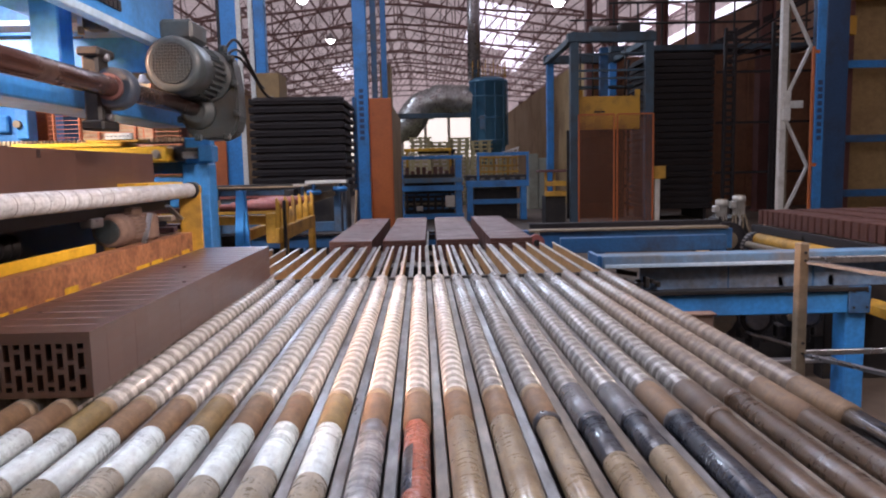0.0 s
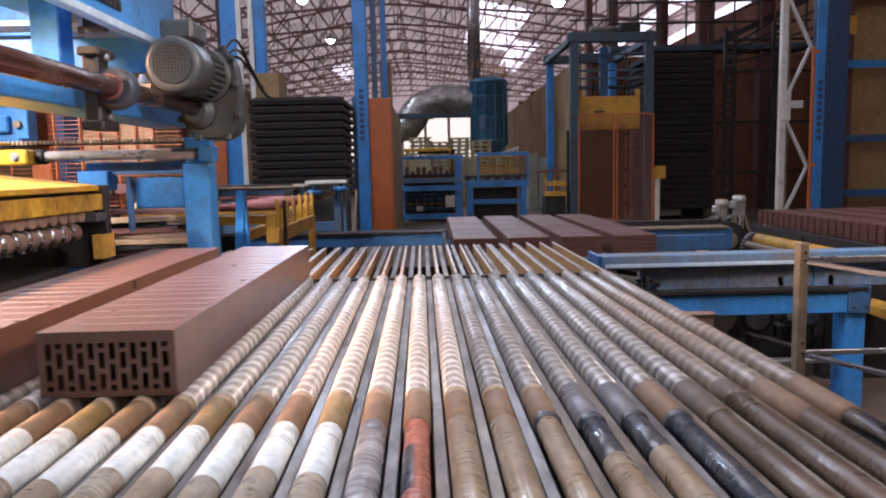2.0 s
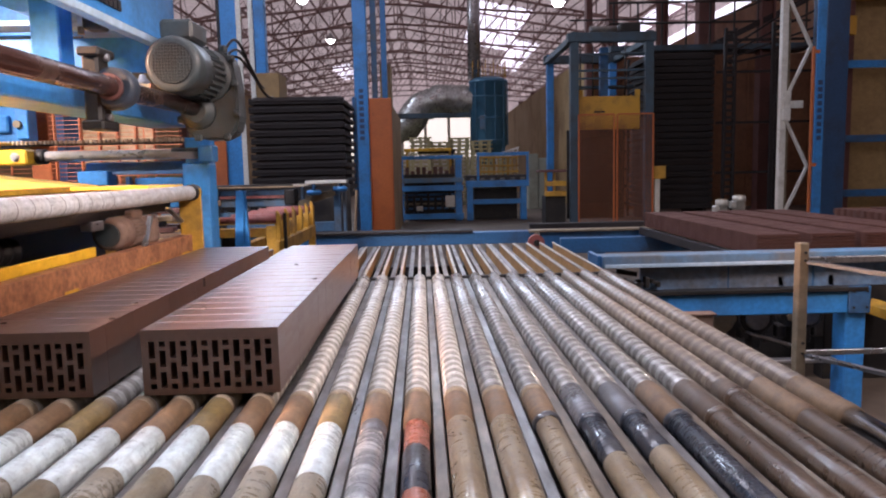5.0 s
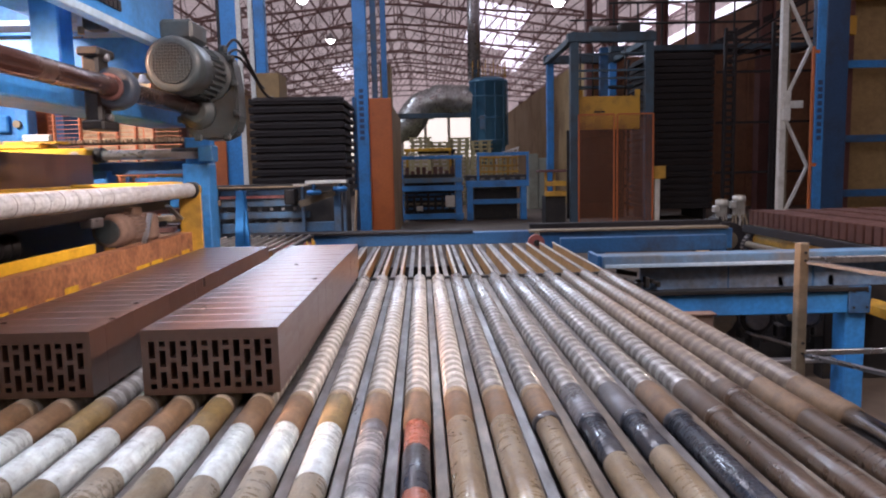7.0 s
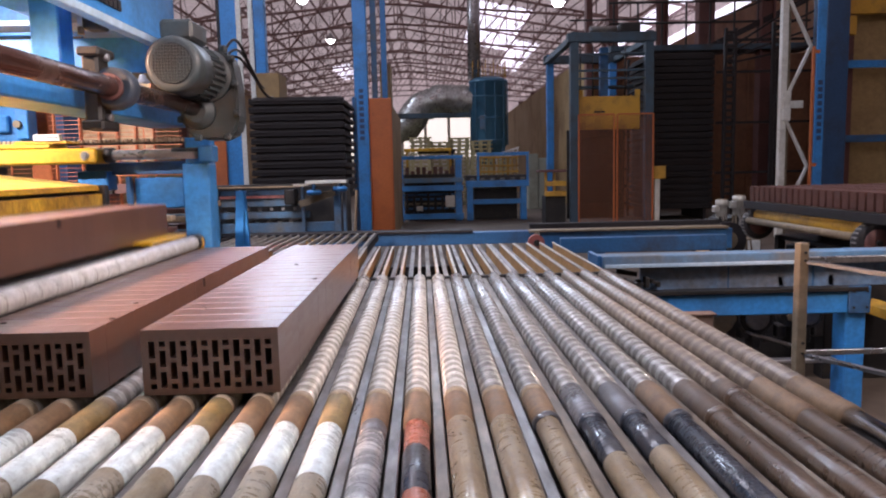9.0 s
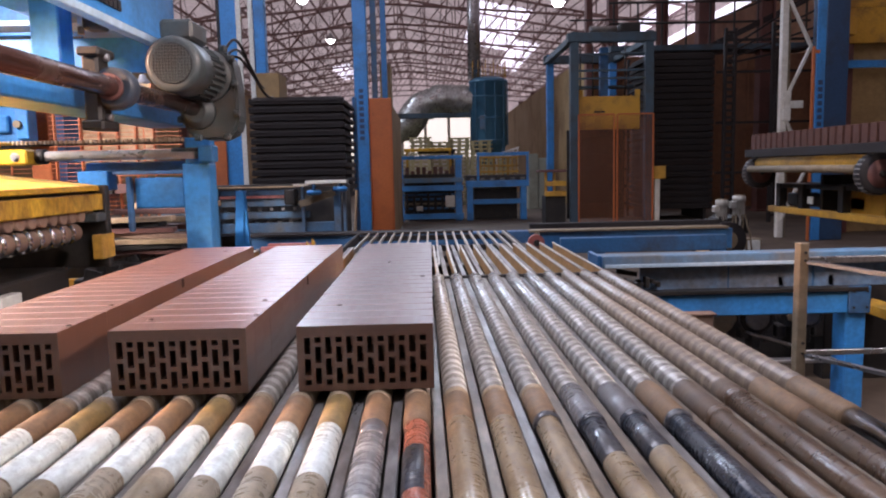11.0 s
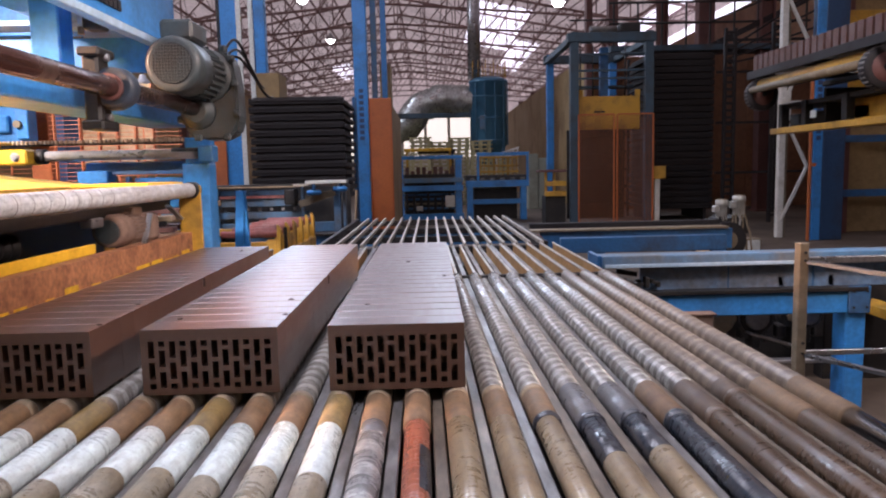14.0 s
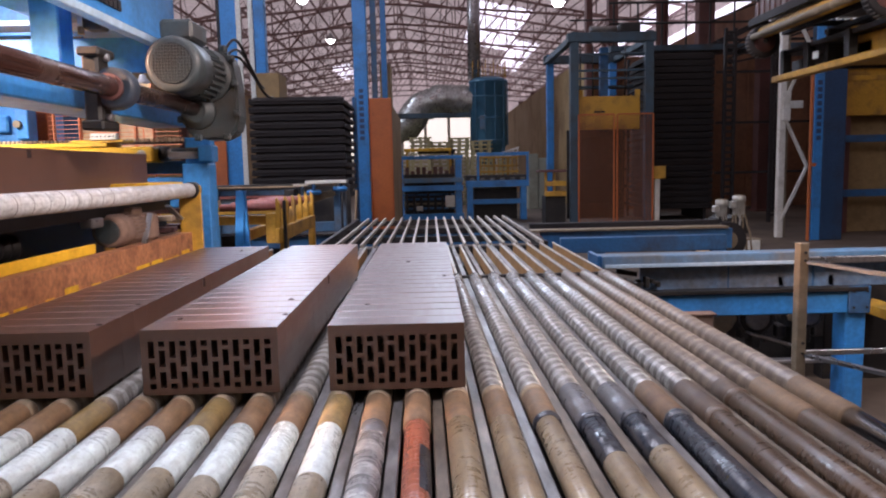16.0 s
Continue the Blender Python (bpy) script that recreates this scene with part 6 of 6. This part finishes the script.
    for x, n in ((-1.0, 14), (-0.30, 17), (0.36, 16), (1.02, 17), (1.72, 16), (2.40, 13)):
        s = thing("pallet_stack", "stack of pale wooden pallets", "pallet stack", "pallet stacks", at=(x, 24 + rnd.random(), 0))
        me = None
        for k in range(n):
            at_ = pose(rnd.uniform(-0.02, 0.02), rnd.uniform(-0.02, 0.02), k * 0.135)
            if me is None:
                bm = bmesh.new()
                for q in (-0.33, -0.165, 0.0, 0.165, 0.33):
                    box(bm, q - 0.06, q + 0.06, -0.4, 0.4, 0.112, 0.134)
                for q in (-0.4, -0.04, 0.32):
                    box(bm, -0.33, 0.33, q, q + 0.08, 0.088, 0.1115)
                    box(bm, -0.33, 0.33, q, q + 0.08, 0.0, 0.022)
                    for p in (-0.32, -0.05, 0.22):
                        box(bm, p, p + 0.10, q, q + 0.08, 0.0225, 0.0875)
                me = part("pallet", bm, "pallet_wood", s, at=at_).data
            else:
                place("pallet", me, s, at=at_)
    k = thing("blue_tank", "blue cylindrical dust filter tank", "tank")
    prof = [(1.3, 0.25), (2.0, 0.60), (2.05, 0.63), (4.1, 0.63), (4.12, 0.67), (4.22, 0.67), (4.24, 0.62), (4.32, 0.45)]
    part("shell", lathe(bmesh.new(), prof, 28, pose(2.07, 25, 0, 90)), "tank", k)
    for x, y in ((1.65, 24.6), (2.48, 24.6), (1.65, 25.4), (2.48, 25.4)):
        pbox("leg", "tank", k, x, x + 0.1, y, y + 0.1, 0, 2.2, 0.006)
    bm = bmesh.new()
    for j in range(14):
        a = math.pi * j / 7
        cyl(bm, (2.07 + 0.6 * math.cos(a), 25 + 0.6 * math.sin(a), 4.3), (2.07 + 0.6 * math.cos(a), 25 + 0.6 * math.sin(a), 4.85), 0.02, 6)
    part("railing", bm, "yellow_dull", k)
    for z in (2.15, 2.9, 3.62):
        part("hoop", lathe(bmesh.new(), [(z, 0.62), (z + 0.005, 0.655), (z + 0.05, 0.655), (z + 0.055, 0.62)], 28, pose(2.07, 25, 0, 90)), "tank", k)
    for a in range(6):
        x = 2.07 + 0.66 * math.cos(math.pi * (1.08 + 0.168 * a))
        y = 25 + 0.66 * math.sin(math.pi * (1.08 + 0.168 * a))
        pbox("rib", "tank", k, x - 0.02, x + 0.02, y - 0.02, y + 0.02, 2.0, 4.1, 0.004)
    pbox("hatch", "blue_old", k, 1.72, 1.88, 24.36, 24.42, 2.55, 3.0, 0.006)
    pcyl("riser", "steel", k, (1.6, 25, 4.3), (1.6, 25, 8.6), 0.22, 16, "grey flue pipe")
    pbox("girder", "blue_grimy", k, -1.2, 1.4, 24.4, 24.55, 2.95, 3.12, 0.006)
    d = thing("foil_duct", "crumpled silver insulated duct", "duct")
    bm = bmesh.new()
    n, last = 30, None
    path = [Vector((1.5, 25.2, 3.55)), Vector((0.4, 25.2, 3.65)), Vector((-0.35, 25.2, 3.35)), Vector((-0.7, 25.2, 2.8)), Vector((-1.4, 25.2, 2.55))]
    pts = []
    for a, b in zip(path, path[1:]):
        pts += [a.lerp(b, s / 9) for s in range(9)]
    pts.append(path[-1])
    for j, p in enumerate(pts):
        d0 = (pts[min(j + 1, len(pts) - 1)] - pts[max(j - 1, 0)]).normalized()
        side = Vector((0, 1, 0))
        up = d0.cross(side)
        ring = []
        for q in range(n):
            a = 2 * math.pi * q / n
            r = 0.50 * (1 + 0.16 * noise.noise(Vector((j * 0.75, q * 0.7, 2)))) + 0.05 * noise.noise(Vector((j * 1.9, q * 1.7, 5)))
            ring.append(bm.verts.new(p + side * r * math.cos(a) + up * r * math.sin(a)))
        if last:
            for q in range(n):
                bm.faces.new((last[q], last[(q + 1) % n], ring[(q + 1) % n], ring[q])).smooth = True
        last = ring
    part("skin", bm, "foil", d)
    c = thing("grey_cabinet", "pale grey electric cabinets against the wall", "cabinet")
    for x, z in ((2.88, 1.62), (3.20, 1.50)):
        pbox("cabinet", "sage", c, x, x + 0.30, 21.0, 21.4, 0, z, 0.01)
        pbox("door", "sage", c, x + 0.02, x + 0.28, 20.98, 20.997, 0.1, z - 0.05, 0.004)


far_machines()


# ---- movement ----
def motions():
    ts = times(0.1)
    # bars that roll along the bed; the last two come down with the lift table
    base = [-0.948, -1.3165, -1.68]
    x_first = -0.946
    walk(BARS[0], [(t, pose(x_first + roll_shift(t), 1.382, Z0 + 0.001)) for t in ts])
    for k in (1, 2):
        t0 = PERIOD * (k - 1)
        rows = []
        for t in ts:
            u = t - t0
            drop = between(DROP[:9], u) if u < 3 else 0.5
            z = max(Z0 + 0.001, 1.189 - drop * 0.95)
            slide = between([(-8, -0.84), (-2.2, -0.66), (-1.7, -0.415), (-1.3, -0.285), (-1.0, -0.175), (-0.7, -0.075), (-0.3, -0.04), (0.4, -0.04), (1.0, 0.045)], u)
            step = sum(between(STEP, t - PERIOD * j) for j in range(k - 1, 3))
            rows.append((t, pose(-1.36 + slide + step, 1.382, z)))
        walk(BARS[k], rows)
    rows = []
    for t in ts:
        u = t - 2 * PERIOD
        slide = between([(-8, -0.84), (-2.2, -0.66), (-1.7, -0.415), (-1.3, -0.285), (-1.0, -0.175), (-0.7, -0.075), (-0.3, -0.04)], u)
        rows.append((t, pose(-1.36 + slide, 1.382, 1.189)))
    walk(BARS[3], rows)
    for i, r in enumerate(ROLLERS):
        loc = r.matrix_basis.translation.copy()
        walk(r, [(t, Matrix.Translation(loc) @ Matrix.Rotation(roll_shift(t) / R_RAD + i * 1.7, 4, "Y")) for t in ts])
    walk(LIFT, [(t, pose(0, 0, -table_drop(t))) for t in ts])
    walk(PUSHER, [(t, pose(-1.245 + between(PUSH, (t + 1.7) % PERIOD - 1.7), 0, 0)) for t in ts])
    # pallets: loaded one goes right, opens out into bricks; empty one comes in from the left and rises
    go = [(0.95, 0.0), (1.2, 0.14), (1.5, 0.46), (2.0, 0.80), (2.5, 1.12), (3.0, 1.42), (3.5, 1.73), (4.0, 2.06), (4.3, 2.24), (6.3, 3.46), (6.5, 3.53), (7.0, 3.65), (7.3, 3.66), (7.5, 3.655)]
    up = [(7.95, 0.0), (8.2, 0.035), (8.5, 0.105), (9.0, 0.225), (16.2, 1.93)]
    old = [(4.25, 3.74), (6.2, 5.6)]
    empty = [(4.3, -3.4), (5.7, -1.80), (7.9, -1.80), (8.2, -1.68), (8.5, -1.49), (9.0, -1.20), (9.2, -1.06), (10.6, -0.06), (10.9, 0.0)]
    lowered = [(5.7, 0.13), (6.3, 0.11), (6.6, 0.08), (7.0, 0.0)]
    rise = [(12.35, 0.0), (12.7, 0.035), (13.2, 0.09), (13.7, 0.13), (13.9, 0.14)]
    z_of = lambda t: PALLET_Z + between(up, t)
    walk(P_NEW, [(t, pose(between(go, t), FRONT_Y, z_of(t))) for t in ts])
    walk(P_OLD, [(t, pose(between(old, t), FRONT_Y, z_of(t))) for t in ts])
    walk(P_EMPTY, [(t, pose(between(empty, t), FRONT_Y - 0.05, 0.655 + between(rise, t) + between(lowered, t))) for t in ts])
    for pal, bar, bricks, dx, spread in LOADS:
        way = old if spread else go
        walk(bar, [(t, pose(dx + between(way, t), FRONT_Y, z_of(t) + 0.0005)) for t in ts])
        n = len(bricks)
        for k, b in enumerate(bricks):
            loc = b.matrix_basis.translation.copy()
            apart = pose(loc.x, 2.12 - PITCH - (n - 1 - k) * SPREAD, loc.z)
            if spread:
                b.matrix_basis = apart
            else:
                shut = Matrix.Translation(loc)
                walk(b, [(0, shut), (4.5, shut), (6.2, apart), (16, apart)])
    walk(COUNTER, [(t, pose(0, 0, 2.80 - between(up, t) + between(up, 12.5))) for t in ts])
    walk(CAR, [(t, pose(0, 0, between(up, t))) for t in ts])
    sink = [(4.4, 0.0), (6.3, -0.27), (7.0, -0.40), (12.6, -0.40), (13.4, -0.30), (14.6, -0.06), (15.2, 0.0)]
    walk(FORK, [(t, pose(0, 0, 0.07 + between(sink, t))) for t in ts])


motions()
